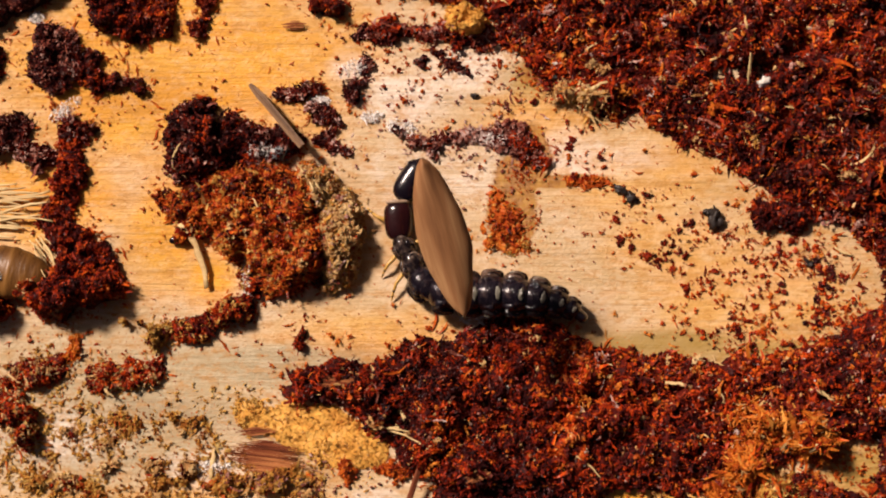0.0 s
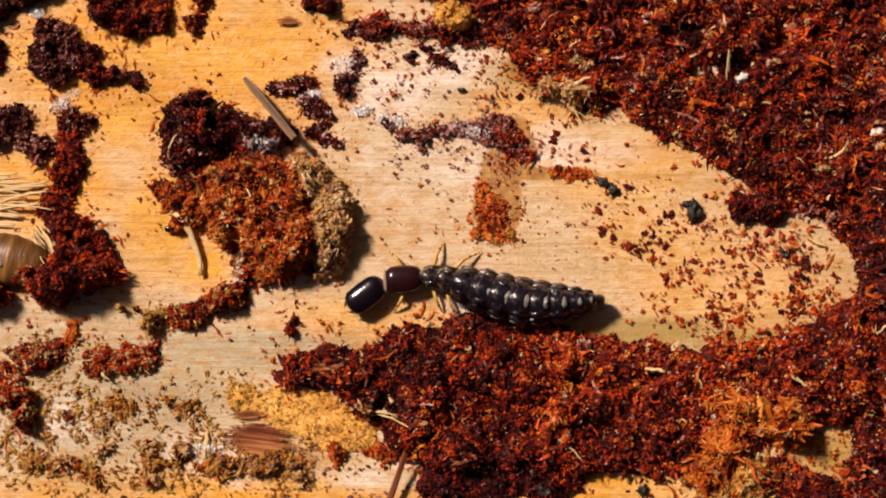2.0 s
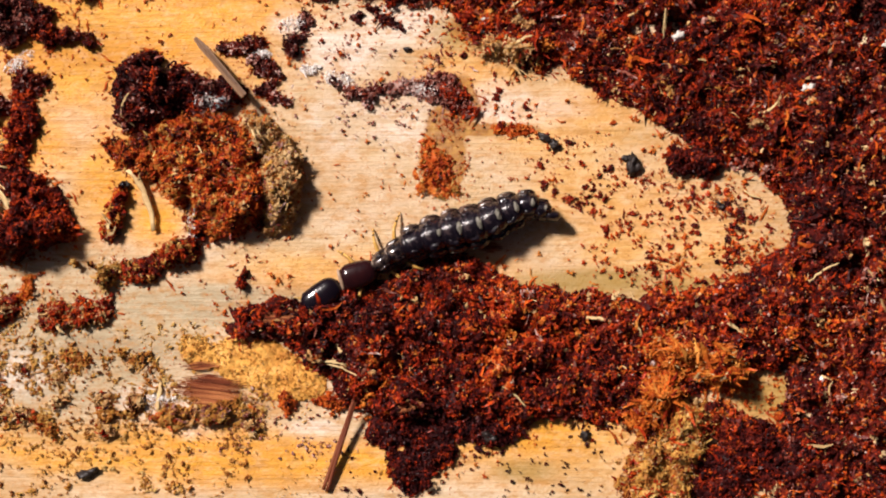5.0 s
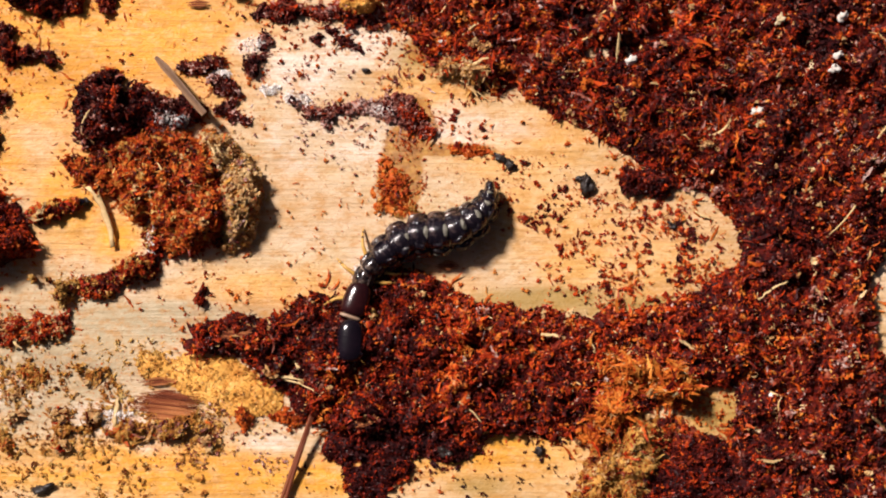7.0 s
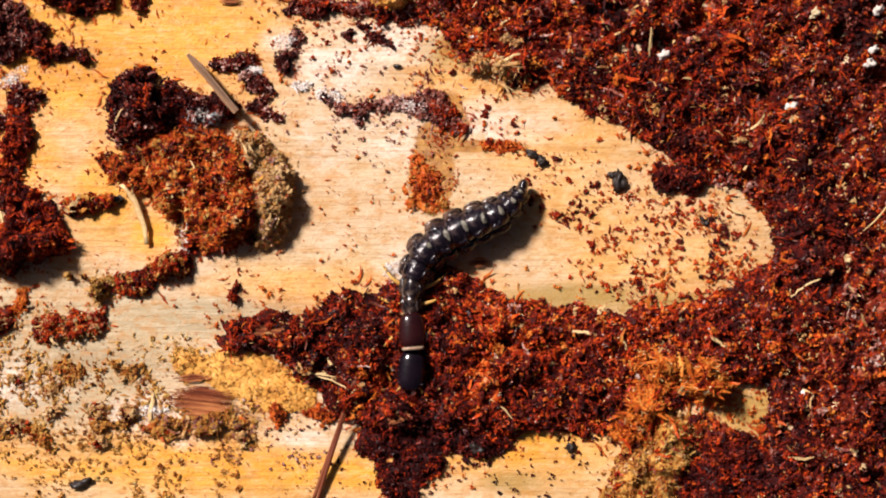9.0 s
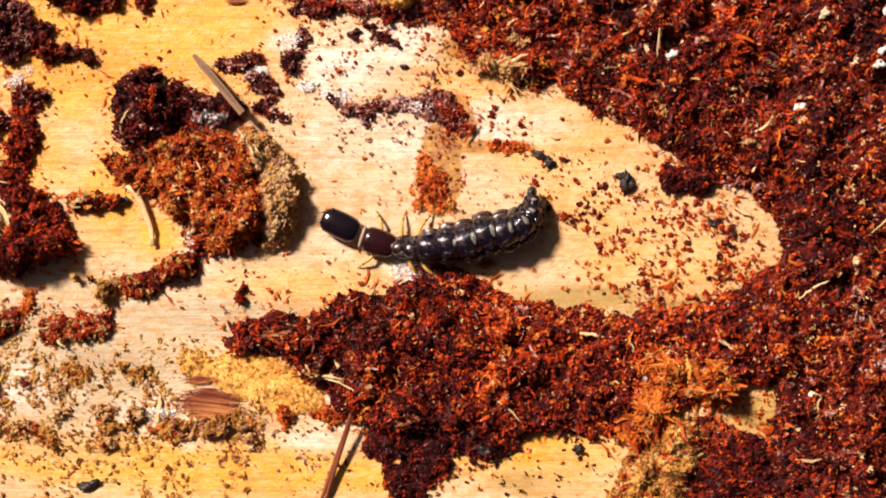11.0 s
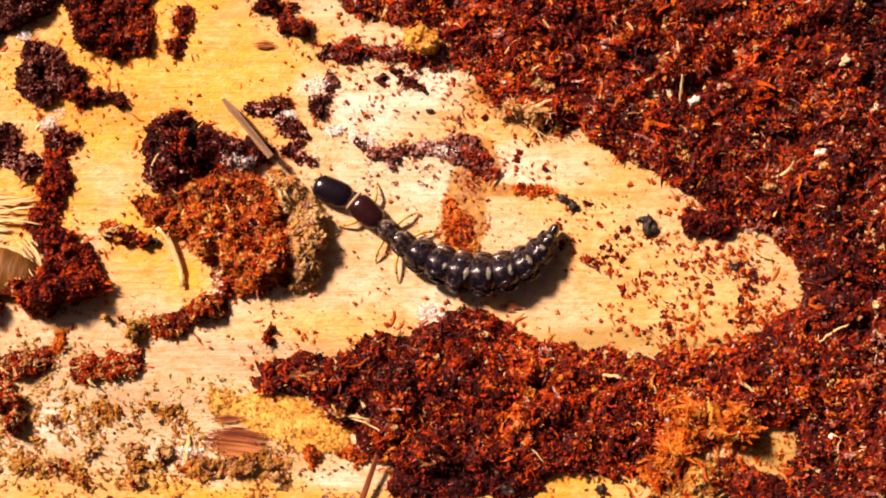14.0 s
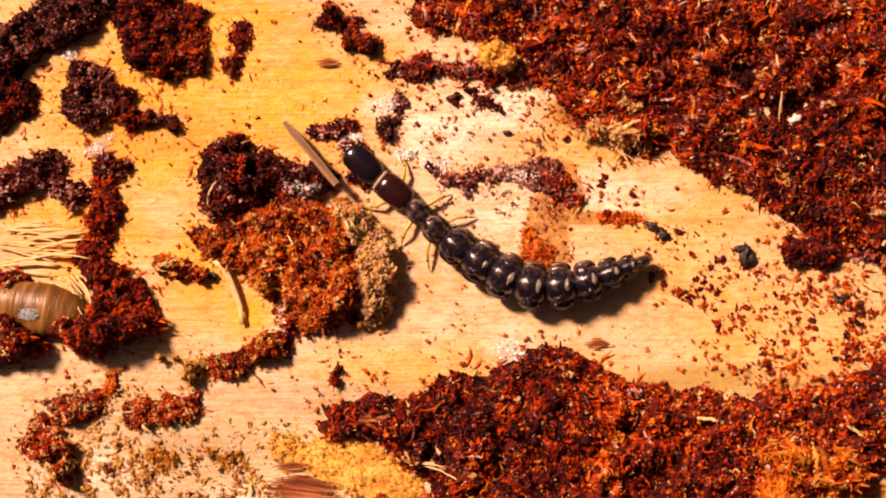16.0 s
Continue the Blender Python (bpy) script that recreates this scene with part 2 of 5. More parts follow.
# ---- mesh helpers ----
def mesh_from(name, verts, faces, smooth=False):
    me = bpy.data.meshes.new(name)
    verts, faces = np.asarray(verts, np.float32), np.asarray(faces, np.int32)
    k = faces.shape[1]
    me.vertices.add(len(verts))
    me.vertices.foreach_set("co", verts.ravel())
    me.loops.add(faces.size)
    me.loops.foreach_set("vertex_index", faces.ravel())
    me.polygons.add(len(faces))
    me.polygons.foreach_set("loop_start", np.arange(0, faces.size, k, dtype=np.int32))
    me.polygons.foreach_set("loop_total", np.full(len(faces), k, np.int32))
    me.polygons.foreach_set("use_smooth", np.full(len(faces), smooth))
    me.update(calc_edges=True)
    me.validate()
    return me


def part(name, data, mat, parent=None, label="", smooth=True):
    """One mesh object under a thing; data is a bmesh or a mesh."""
    if isinstance(data, bmesh.types.BMesh):
        bm, data = data, bpy.data.meshes.new(name)
        bm.to_mesh(data)
        bm.free()
        data.polygons.foreach_set("use_smooth", [smooth] * len(data.polygons))
    if mat is not None and not data.materials:
        data.materials.append(mat)
    ob = new(name, data)
    ob.parent = parent
    if label:
        ob["label"] = label
    return ob


RNG = np.random.default_rng(7)
_LAT = RNG.random((64, 64))


def lattice(x, y):
    """Smooth value noise in -1..1 on numpy arrays."""
    xi, yi = np.floor(x).astype(int), np.floor(y).astype(int)
    u, v = x - xi, y - yi
    u, v = u * u * (3 - 2 * u), v * v * (3 - 2 * v)
    g = lambda a, b: _LAT[a % 64, b % 64]
    return 2 * ((g(xi, yi) * (1 - u) + g(xi + 1, yi) * u) * (1 - v) + (g(xi, yi + 1) * (1 - u) + g(xi + 1, yi + 1) * u) * v) - 1


def rough(x, y, size, octaves=3):
    """Noise whose largest features are size millimetres wide."""
    out, amp = 0.0, 1.0
    for k in range(octaves):
        out = out + amp * lattice(x / size + 17.3 * k, y / size + 9.1 * k)
        size, amp = size / 2.1, amp * 0.55
    return out / 1.6


def chain_depth(x, y, chain):
    """How deep points lie inside a chain of discs of changing radius (millimetres; below 0: outside)."""
    best = np.full(np.shape(x), -99.0)
    pairs = list(zip(chain, chain[1:])) or [(chain[0], chain[0])]
    for (ax, ay, ar), (bx, by, br) in pairs:
        dx, dy = bx - ax, by - ay
        t = np.clip(((x - ax) * dx + (y - ay) * dy) / (dx * dx + dy * dy + 1e-9), 0, 1)
        best = np.maximum(best, ar + t * (br - ar) - np.hypot(x - ax - t * dx, y - ay - t * dy))
    return best


def patch_depth(x, y, chains):
    d = np.max([chain_depth(x, y, c) for c in chains], axis=0)
    r = max(p[2] for c in chains for p in c)
    if r < 0.8:
        return d - 0.14 + 0.75 * rough(x, y, 0.9, 3)
    return d + 0.55 * rough(x, y, 2.2, 3) + (0.45 if r < 2.2 else 0.28) * rough(x + 40, y, 0.8, 2)


def heap_height(x, y, chains, high, edge):
    """Height of a heap in millimetres; below 0 outside it."""
    d = patch_depth(x, y, chains)
    s = np.clip(d / edge, 0, 1)
    h = high * (1 - (1 - s) ** 2) * (1 + 0.65 * rough(x, y, 2.6, 3)) + 0.98 * min(1.0, 1.3 * high) * s * rough(x + 7, y, 1.1, 3) + 0.14 * min(1.0, 1.6 * high) * rough(x, y, 0.45, 2)
    return np.where(d > 0, h, -0.2 + 0.4 * np.maximum(d, -1))


def turns(n):
    """n random rotations."""
    q = RNG.normal(size=(n, 4))
    q /= np.linalg.norm(q, axis=1, keepdims=True)
    w, x, y, z = q.T
    return np.array([[1 - 2 * (y * y + z * z), 2 * (x * y - z * w), 2 * (x * z + y * w)],
                     [2 * (x * y + z * w), 1 - 2 * (x * x + z * z), 2 * (y * z - x * w)],
                     [2 * (x * z - y * w), 2 * (y * z + x * w), 1 - 2 * (x * x + y * y)]]).transpose(2, 0, 1)


def flat_turns(n, lean=0.5):
    """n rotations about the upright axis, each leaning a little."""
    a, b, c = RNG.random(n) * 6.283, RNG.normal(size=n) * lean, RNG.normal(size=n) * lean
    z, o = np.zeros(n), np.ones(n)
    rz = np.array([[np.cos(a), -np.sin(a), z], [np.sin(a), np.cos(a), z], [z, z, o]]).transpose(2, 0, 1)
    ry = np.array([[np.cos(b), z, np.sin(b)], [z, o, z], [-np.sin(b), z, np.cos(b)]]).transpose(2, 0, 1)
    rx = np.array([[o, z, z], [z, np.cos(c), -np.sin(c)], [z, np.sin(c), np.cos(c)]]).transpose(2, 0, 1)
    return rz @ ry @ rx


def ico():
    bm = bmesh.new()
    bmesh.ops.create_icosphere(bm, subdivisions=1, radius=1.0)
    v = np.array([p.co[:] for p in bm.verts])
    f = np.array([[p.index for p in q.verts] for q in bm.faces])
    bm.free()
    return v, f


ICO_V, ICO_F = ico()
OCT_V = np.array([(1, 0, 0), (-1, 0, 0), (0, 1, 0), (0, -1, 0), (0, 0, 1), (0, 0, -1)], float)
OCT_F = np.array([(0, 2, 4), (2, 1, 4), (1, 3, 4), (3, 0, 4), (2, 0, 5), (1, 2, 5), (3, 1, 5), (0, 3, 5)])


def grain_shape():
    return (OCT_V + RNG.normal(size=OCT_V.shape) * 0.22) * RNG.uniform([0.7, 0.55, 0.4], [1.5, 1.0, 0.8])


GRAIN_SHAPES = [grain_shape() for _ in range(40)]
CLUSTER_N = 8


def cluster_shape():
    """A ragged knot of eight grains about as large as a unit ball."""
    out = []
    for k in range(CLUSTER_N):
        q = RNG.normal(size=3)
        q *= RNG.uniform(0.15, 0.78) / np.linalg.norm(q)
        out.append(grain_shape() @ turns(1)[0].T * RNG.uniform(0.26, 0.52) + q * (1.15, 0.95, 0.7))
    return np.concatenate(out)


def lump_shape():
    """A cauliflower-like crumb of twenty small grains."""
    out = []
    for k in range(20):
        q = RNG.normal(size=3)
        q *= RNG.uniform(0.55, 0.85) / np.linalg.norm(q)
        out.append(grain_shape() @ turns(1)[0].T * RNG.uniform(0.20, 0.36) + q * (1.2, 0.9, 0.75))
    return np.concatenate(out)


LUMP_SHAPES = [lump_shape() for _ in range(24)]
LUMP_F = np.concatenate([OCT_F + 6 * k for k in range(20)])
CLUSTER_SHAPES = [cluster_shape() for _ in range(36)]
CLUSTER_F = np.concatenate([OCT_F + 6 * k for k in range(CLUSTER_N)])


def fibre_shape(bend, width, rings=4):
    """A bent, flattened splinter along x with a length of 2."""
    v = []
    for k in range(rings):
        t = -1 + 2 * k / (rings - 1)
        w = width * (1 - 0.65 * abs(t) ** 2)
        y0, z0 = bend[0] * t * t + bend[2] * t ** 3, bend[1] * t * t
        for a in (0.3, 2.2, 4.4):
            v.append((t, y0 + w * math.cos(a), z0 + 0.6 * w * math.sin(a)))
    f = []
    for k in range(rings - 1):
        for a in range(3):
            p, q = 3 * k + a, 3 * k + (a + 1) % 3
            f += [(p, q, q + 3), (p, q + 3, p + 3)]
    f += [(0, 2, 1), (3 * rings - 3, 3 * rings - 2, 3 * rings - 1)]
    return np.array(v), np.array(f)


FIBRES = [fibre_shape(RNG.normal(size=3) * (0.25, 0.25, 0.2), RNG.uniform(0.09, 0.24)) for _ in range(24)]
FIBRE_F = FIBRES[0][1]


def scatter(shapes, faces, pos, size, rot):
    """Vertices and faces of many small pieces."""
    k = RNG.integers(0, len(shapes), len(pos))
    base = np.stack(shapes)[k]
    v = np.einsum("nij,nkj->nki", rot, base * size[:, None, None]) + pos[:, None, :]
    nv = base.shape[1]
    f = faces[None] + (np.arange(len(pos)) * nv)[:, None, None]
    return v.reshape(-1, 3), f.reshape(-1, 3)


def both(a, b):
    return np.concatenate([a[0], b[0]]), np.concatenate([a[1], b[1] + len(a[0])])


CHIP_MESH = {}


def solid_crumb(seed):
    """One ragged solid crumb."""
    bm = bmesh.new()
    bmesh.ops.create_icosphere(bm, subdivisions=2, radius=1.0)
    st = RNG.uniform([0.8, 0.6, 0.45], [1.3, 1.0, 0.8])
    for v in bm.verts:
        n = noise.noise(v.co * 1.6 + Vector((seed, 0, 0))) + 0.8 * noise.noise(v.co * 3.7 + Vector((0, seed, 0)))
        v.co = v.co * (0.8 + 0.7 * n)
        v.co = Vector((v.co.x * st[0], v.co.y * st[1], v.co.z * st[2]))
    vs, fs = np.array([v.co[:] for v in bm.verts]), np.array([[v.index for v in f.verts] for f in bm.faces])
    bm.free()
    return vs, fs


def chip_meshes(palette):
    """Ten crumbs and splinters that the single chips of one colour share."""
    if palette not in CHIP_MESH:
        out = []
        for k in range(10):
            v, f = solid_crumb(3.3 * k) if k < 7 else FIBRES[k]
            out.append(mesh_from("chip", v * MM, f))
            out[-1].materials.append(CHIP[palette])
        CHIP_MESH[palette] = out
    return CHIP_MESH[palette]


def span(chains, pad=1.0):
    c = np.array([p for ch in chains for p in ch])
    return (c[:, 0] - c[:, 2]).min() - pad, (c[:, 0] + c[:, 2]).max() + pad, (c[:, 1] - c[:, 2]).min() - pad, (c[:, 1] + c[:, 2]).max() + pad


HEAPS = []


def ground_at(x, y):
    """Height in millimetres of whatever heap lies at a place, or of the wood."""
    h = np.zeros(np.shape(x))
    for chains, high, edge in HEAPS:
        x0, x1, y0, y1 = span(chains)
        near = (x > x0) & (x < x1) & (y > y0) & (y < y1)
        if near.any():
            h[near] = np.maximum(h[near], heap_height(x[near], y[near], chains, high, edge))
    return h


def heap(name, label, palette, chains, high, edge, dense=9.0, fibres=2.0, size=0.16, chips=0, second=None, cell=0.16, group=""):
    """A heap of borings: a rough bed, a skin of loose crumbs and splinters on it, and the chips that stand out singly."""
    x0, x1, y0, y1 = span(chains)
    nx, ny = int((x1 - x0) / cell) + 2, int((y1 - y0) / cell) + 2
    gx, gy = np.meshgrid(x0 + cell * np.arange(nx), y0 + cell * np.arange(ny))
    h = heap_height(gx, gy, chains, high, edge)
    jx, jy = gx + RNG.uniform(-0.3, 0.3, gx.shape) * cell, gy + RNG.uniform(-0.3, 0.3, gx.shape) * cell
    v = np.stack([jx, jy, h - 0.10 + 0.73 * size * RNG.random(gx.shape)], -1).reshape(-1, 3)
    inside = (h > -0.1)
    quad = inside[:-1, :-1] | inside[1:, :-1] | inside[:-1, 1:] | inside[1:, 1:]
    j, i = np.nonzero(quad)
    a = j * nx + i
    f = np.stack([a, a + 1, a + nx + 1, a + nx], 1)
    used = np.unique(f)
    back = np.zeros(len(v), int)
    back[used] = np.arange(len(used))
    bed = mesh_from(name, v[used] * MM, back[f])
    # rust beds are coloured darker to paint shade into the gaps between crumbs
    bed.materials.append(CRUMB["maroon" if palette == "rust" else palette])
    ob = tagged(new(name, bed), label, "wood borings", group, "stuff")
    area = quad.sum() * cell * cell

    def spots(n):
        px, py = RNG.uniform(x0, x1, 6 * n + 50), RNG.uniform(y0, y1, 6 * n + 50)
        hh = heap_height(px, py, chains, high, edge)
        ok = np.nonzero(hh > 0.02)[0][:n]
        return np.stack([px[ok], py[ok], hh[ok]], 1)

    def layer(palette, k):
        p = spots(int(area * dense * 0.56 * k))
        s = size * np.exp(np.minimum(RNG.normal(size=len(p)) * 0.45, 0.8))
        p[:, 2] += s * RNG.uniform(-0.35, 0.55, len(p))
        a = scatter(CLUSTER_SHAPES, CLUSTER_F, p, s, turns(len(p)))
        p = spots(int(area * dense * 1.9 * k))
        s = 0.42 * size * np.exp(np.minimum(RNG.normal(size=len(p)) * 0.5, 0.9))
        p[:, 2] += RNG.uniform(0.0, 1.0, len(p)) * 0.8 * size
        a = both(a, scatter(GRAIN_SHAPES, OCT_F, p, s, turns(len(p))))
        p = spots(int(area * dense * 0.10 * k))
        s = 1.7 * size * np.exp(np.minimum(RNG.normal(size=len(p)) * 0.35, 0.6))
        p[:, 2] += s * RNG.uniform(-0.1, 0.45, len(p))
        a = both(a, scatter(LUMP_SHAPES, LUMP_F, p, s, turns(len(p))))
        p = spots(int(area * fibres * k))
        s = 1.7 * size * np.exp(np.minimum(RNG.normal(size=len(p)) * 0.45, 0.9))
        p[:, 2] += size * RNG.uniform(-0.1, 1.0, len(p))
        b = scatter([q for q, _ in FIBRES], FIBRE_F, p, s, flat_turns(len(p), 0.35))
        v, f = both(a, b)
        o = part("crumbs", mesh_from("crumbs", v * MM, f), CRUMB[palette], ob)
        tagged(o, kind="stuff")

    def fringe(n):
        """Crumbs strewn on the wood round the heap's foot."""
        px, py = RNG.uniform(x0, x1, n), RNG.uniform(y0, y1, n)
        d = patch_depth(px, py, chains)
        ok = (d < 0.15) & (RNG.random(n) < np.exp(np.minimum(d, 0) / 0.5))
        px, py = px[ok], py[ok]
        s = 0.62 * size * np.exp(np.minimum(RNG.normal(size=len(px)) * 0.6, 0.9))
        p = np.stack([px, py, log_surface(px, py) + 0.3 * s], 1)
        k = len(p) // 5
        v, f = both(scatter(CLUSTER_SHAPES, CLUSTER_F, p[k:], s[k:], turns(len(p) - k)),
                    scatter([q for q, _ in FIBRES], FIBRE_F, p[:k], 2.0 * s[:k], flat_turns(k, 0.15)))
        d2 = patch_depth(qx := RNG.uniform(x0, x1, 2 * n), qy := RNG.uniform(y0, y1, 2 * n), chains)
        ok = (d2 < 0.1) & (RNG.random(2 * n) < 0.4 * np.exp(np.minimum(d2, 0) / 0.7))
        g = np.stack([qx[ok], qy[ok], log_surface(qx[ok], qy[ok]) + 0.01], 1)
        dust = scatter([q * (1, 1, 0.5) for q in GRAIN_SHAPES], OCT_F, g, 0.034 * np.exp(RNG.normal(size=len(g)) * 0.4), flat_turns(len(g), 0.2))
        tagged(part("dust", mesh_from("dust", dust[0] * MM, dust[1]), CRUMB["orange"], ob), kind="stuff")
        tagged(part("stray_crumbs", mesh_from("stray_crumbs", v * MM, f), CRUMB["ember" if palette in ("rust", "maroon") else palette], ob), kind="stuff")

    layer(palette, 1.0)
    fringe(int((x1 - x0) * (y1 - y0) * min(dense, 16.0) * 0.75))
    for more in (second or ()):
        layer(*more)
    p = spots(chips)
    meshes = chip_meshes(palette)
    for q in p:
        o = new("chip", meshes[RNG.integers(0, 10)])
        o.parent = ob
        s = size * RNG.uniform(1.0, 1.7)
        o.matrix_basis = Matrix.LocRotScale(Vector(q + (0, 0, 0.3 * s)) * MM, Euler(RNG.uniform(-0.5, 0.5, 2).tolist() + [RNG.uniform(0, 6.28)]), (s, s, s))
    HEAPS.append((chains, high, edge))
    return ob


# ---- the debarked log ----
def log_surface(x, y):
    """Height of the bare wood in millimetres: shallow waves along the grain, flat in the middle, falling off at the sides."""
    far = np.maximum(np.abs(y) - 22.0, 0)
    return -0.012 * far ** 2 + 0.05 * rough(x * 0.12, y, 1.5, 3) - 0.06


STAINS_AND_SHADE = {
    "amber": [(4.5, 5.5, 5.0, 3.0), (-0.5, 9.0, 3.5, 2.2), (-7.0, -2.6, 9.0, 1.5), (9.5, -0.2, 5.6, 3.2), (5.5, 2.5, 3.5, 2.0), (2.0, -11.5, 7.0, 2.2), (-17.5, -12.0, 10.0, 1.9), (14.8, -9.3, 2.6, 1.6)],
    "gold": [(-20.45, 12.02, 10.34, 5.95), (-26.45, 5.03, 4.7, 2.82), (-20.37, 2.81, 2.51, 3.13), (-17.81, 0.6, 1.88, 1.88), (-20.24, -11.6, 10.34, 1.3), (-13.0, -12.4, 7.0, 1.7), (-6.5, -12.6, 3.0, 1.4), (1.7, -10.92, 4.39, 1.57), (-22.01, 16.23, 8.76, 1.75)],
    "grey": [(-23.46, -6.02, 8.77, 4.7), (-14.93, -4.12, 6.27, 1.25), (-22.53, -4.13, 8.15, 1.57), (-24.09, -6.65, 5.33, 2.19), (-17.78, -3.49, 5.01, 0.88), (-14.92, -3.26, 3.69, 0.43)],
    "brown": [(-2.3, 3.9, 1.15, 1.9), (-2.2, 5.4, 0.95, 1.3), (0.4, 5.45, 2.2, 0.3), (-1.36, 7.05, 0.94, 1.25), (-0.16, 10.99, 1.57, 0.78)],
    # dull wood, and shade painted in beside the mat and below the larva
    "olive": [(15.5, -9.25, 2.46, 1.39), (2.02, -12.89, 1.85, 0.62), (5.76, -2.82, 4.39, 0.81), (10.73, -3.28, 3.76, 0.63), (-1.11, 10.68, 1.88, 0.94), (15.33, -9.46, 2.19, 0.94)],
    "white": [(-5.51, 6.27, 3.45, 1.57), (-8.04, 9.75, 2.19, 1.57), (-10.58, 11.35, 1.25, 0.78), (-4.24, -1.28, 1.41, 1.25), (-4.73, 11.33, 2.82, 1.57), (-17.73, -9.14, 2.82, 0.88), (1.72, 6.89, 3.76, 1.25), (-1.1, 6.58, 1.57, 0.63), (-25.35, -7.6, 3.76, 1.25), (-16, 0.47, 0.41, 1.17), (-15.8, -10.8, 1.2, 0.5), (-9.5, -10.6, 1.6, 0.5), (-8.03, 5.64, 1.88, 1.88)],
}


def spot_field(x, y, spots):
    """0..1 inside soft, ragged ovals of (x, y, half width, half height)."""
    out = np.zeros(np.shape(x))
    wob = 0.30 * rough(x * 0.6, y, 2.0, 5)
    for sx, sy, rx, ry in spots:
        d = np.hypot((x - sx) / rx, (y - sy) / ry) + wob
        out = np.maximum(out, np.clip((1.25 - d) / 0.7, 0, 1))
    return out


def build_log():
    xs = np.concatenate([np.linspace(-80, -36, 23)[:-1], np.arange(-36, 38, 0.28), np.linspace(38, 80, 22)])
    ys = np.concatenate([np.linspace(-60, -24, 20)[:-1], np.arange(-24, 26, 0.28), np.linspace(26, 60, 19)])
    gx, gy = np.meshgrid(xs, ys)
    v = np.stack([gx, gy, log_surface(gx, gy)], -1).reshape(-1, 3)
    ny, nx = gx.shape
    a = (np.arange(ny - 1)[:, None] * nx + np.arange(nx - 1)[None]).ravel()
    f = np.stack([a, a + 1, a + nx + 1, a + nx], 1)
    # the sides and the flat sawn back
    rim = np.concatenate([np.arange(nx), np.arange(1, ny) * nx + nx - 1, (ny - 1) * nx + np.arange(nx - 2, -1, -1), np.arange(ny - 2, 0, -1) * nx])
    low = v[rim] * (1, 1, 0) + (0, 0, -38)
    n0, m = len(v), len(rim)
    k = np.arange(m)
    side = np.stack([rim[k], n0 + k, n0 + (k + 1) % m, rim[(k + 1) % m]], 1)
    mid = len(v) + m
    v = np.concatenate([v, low, [[0, 0, -38]]])
    me = mesh_from("log", v * MM, np.concatenate([f, side]), True)
    bm = bmesh.new()
    bm.from_mesh(me)
    bm.verts.ensure_lookup_table()
    for i in range(m):
        bm.faces.new([bm.verts[n0 + i], bm.verts[mid], bm.verts[n0 + (i + 1) % m]])
    bm.to_mesh(me)
    bm.free()
    for key, spots in STAINS_AND_SHADE.items():
        at = me.attributes.new(key, "FLOAT", "POINT")
        val = np.zeros(len(me.vertices), np.float32)
        val[:n0] = spot_field(gx, gy, spots).ravel()
        at.data.foreach_set("value", val)
    me.materials.append(WOOD)
    return tagged(new("log", me), "bare pale yellow pine log stripped of its bark", "log", kind="structure")


build_log()

# ---- heaps of borings ----
heap("frass_bed", "deep bed of rust-red crumbly borings over the log", "rust",
     [[(17.2, 13.6, 4.2), (12.68, 12.21, 5.01), (8, 13.49, 4.39), (3.3, 14.14, 3.45), (-0.48, 14.8, 2.26), (-4.27, 15.93, 1.57), (-8.06, 16.11, 1.25)],
      [(5.8, 10.34, 2.44), (8.92, 8.76, 2.44), (12.64, 6.55, 2.51), (16.36, 4.98, 2.82)],
      [(-2.37, 13.22, 1), (-0.48, 12.26, 1.19), (0.78, 10.36, 1.07), (2.98, 10.04, 1.25)]], 0.75, 2.2, dense=10.0, fibres=6.0, size=0.165, chips=280, second=[('maroon', 0.6), ('mould', 0.08), ('tan', 0.07), ('orange', 0.2)])
heap("frass_bed", "deep bed of dark maroon borings flecked with pale bits", "maroon",
     [[(23.26, 14.68, 6.27), (21.66, 10.29, 5.48), (20.99, 4.04, 4.7), (19.7, -1.56, 3.7), (19.96, -7.44, 4.07), (19.9, -13.59, 4.7)]], 1.0, 2.0, dense=10.5, fibres=3.0, size=0.165, chips=200, second=[('rust', 0.5), ('tan', 0.08), ('mould', 0.13), ('ember', 0.2)])
heap("frass_bed", "thick drift of dark rust-red borings across the log", "rust",
     [[(-13.81, -5.37, 0.44), (-11.14, -4.98, 0.94), (-8.62, -5.67, 1.75), (-5.48, -5.66, 2.7), (-1.73, -5.0, 2.9), (0.77, -6.2, 3.7), (4.82, -7.02, 3.51), (9.47, -6.7, 3.13), (13.5, -5.6, 2.51), (17.21, -4.35, 2.82)],
      [(-6.73, -7.84, 1.57), (-4.22, -8.46, 1.94), (-1.1, -8.13, 2.07), (2.02, -8.12, 2.19)],
      [(-6.6, -2.6, 0.6), (-5.3, -3.3, 0.95), (-3.4, -2.5, 1.0), (-2.2, -1.9, 1.05), (-0.6, -2.3, 1.0), (1.2, -3.4, 1.0)],
      [(-13.2, -4.6, 0.45), (-11.0, -4.5, 0.75), (-9.2, -4.6, 0.8), (-7.4, -3.9, 1.1)],
      [(4.2, -4.2, 0.9), (6.38, -4.4, 0.95), (11.03, -4.3, 1.0), (14.2, -3.4, 1.0), (15.9, -2.4, 1.3)]], 1.05, 1.7, dense=11, fibres=2.5, size=0.165, chips=290, second=[('maroon', 0.55), ('mould', 0.05), ('tan', 0.06), ('ember', 0.08), ('orange', 0.10)])
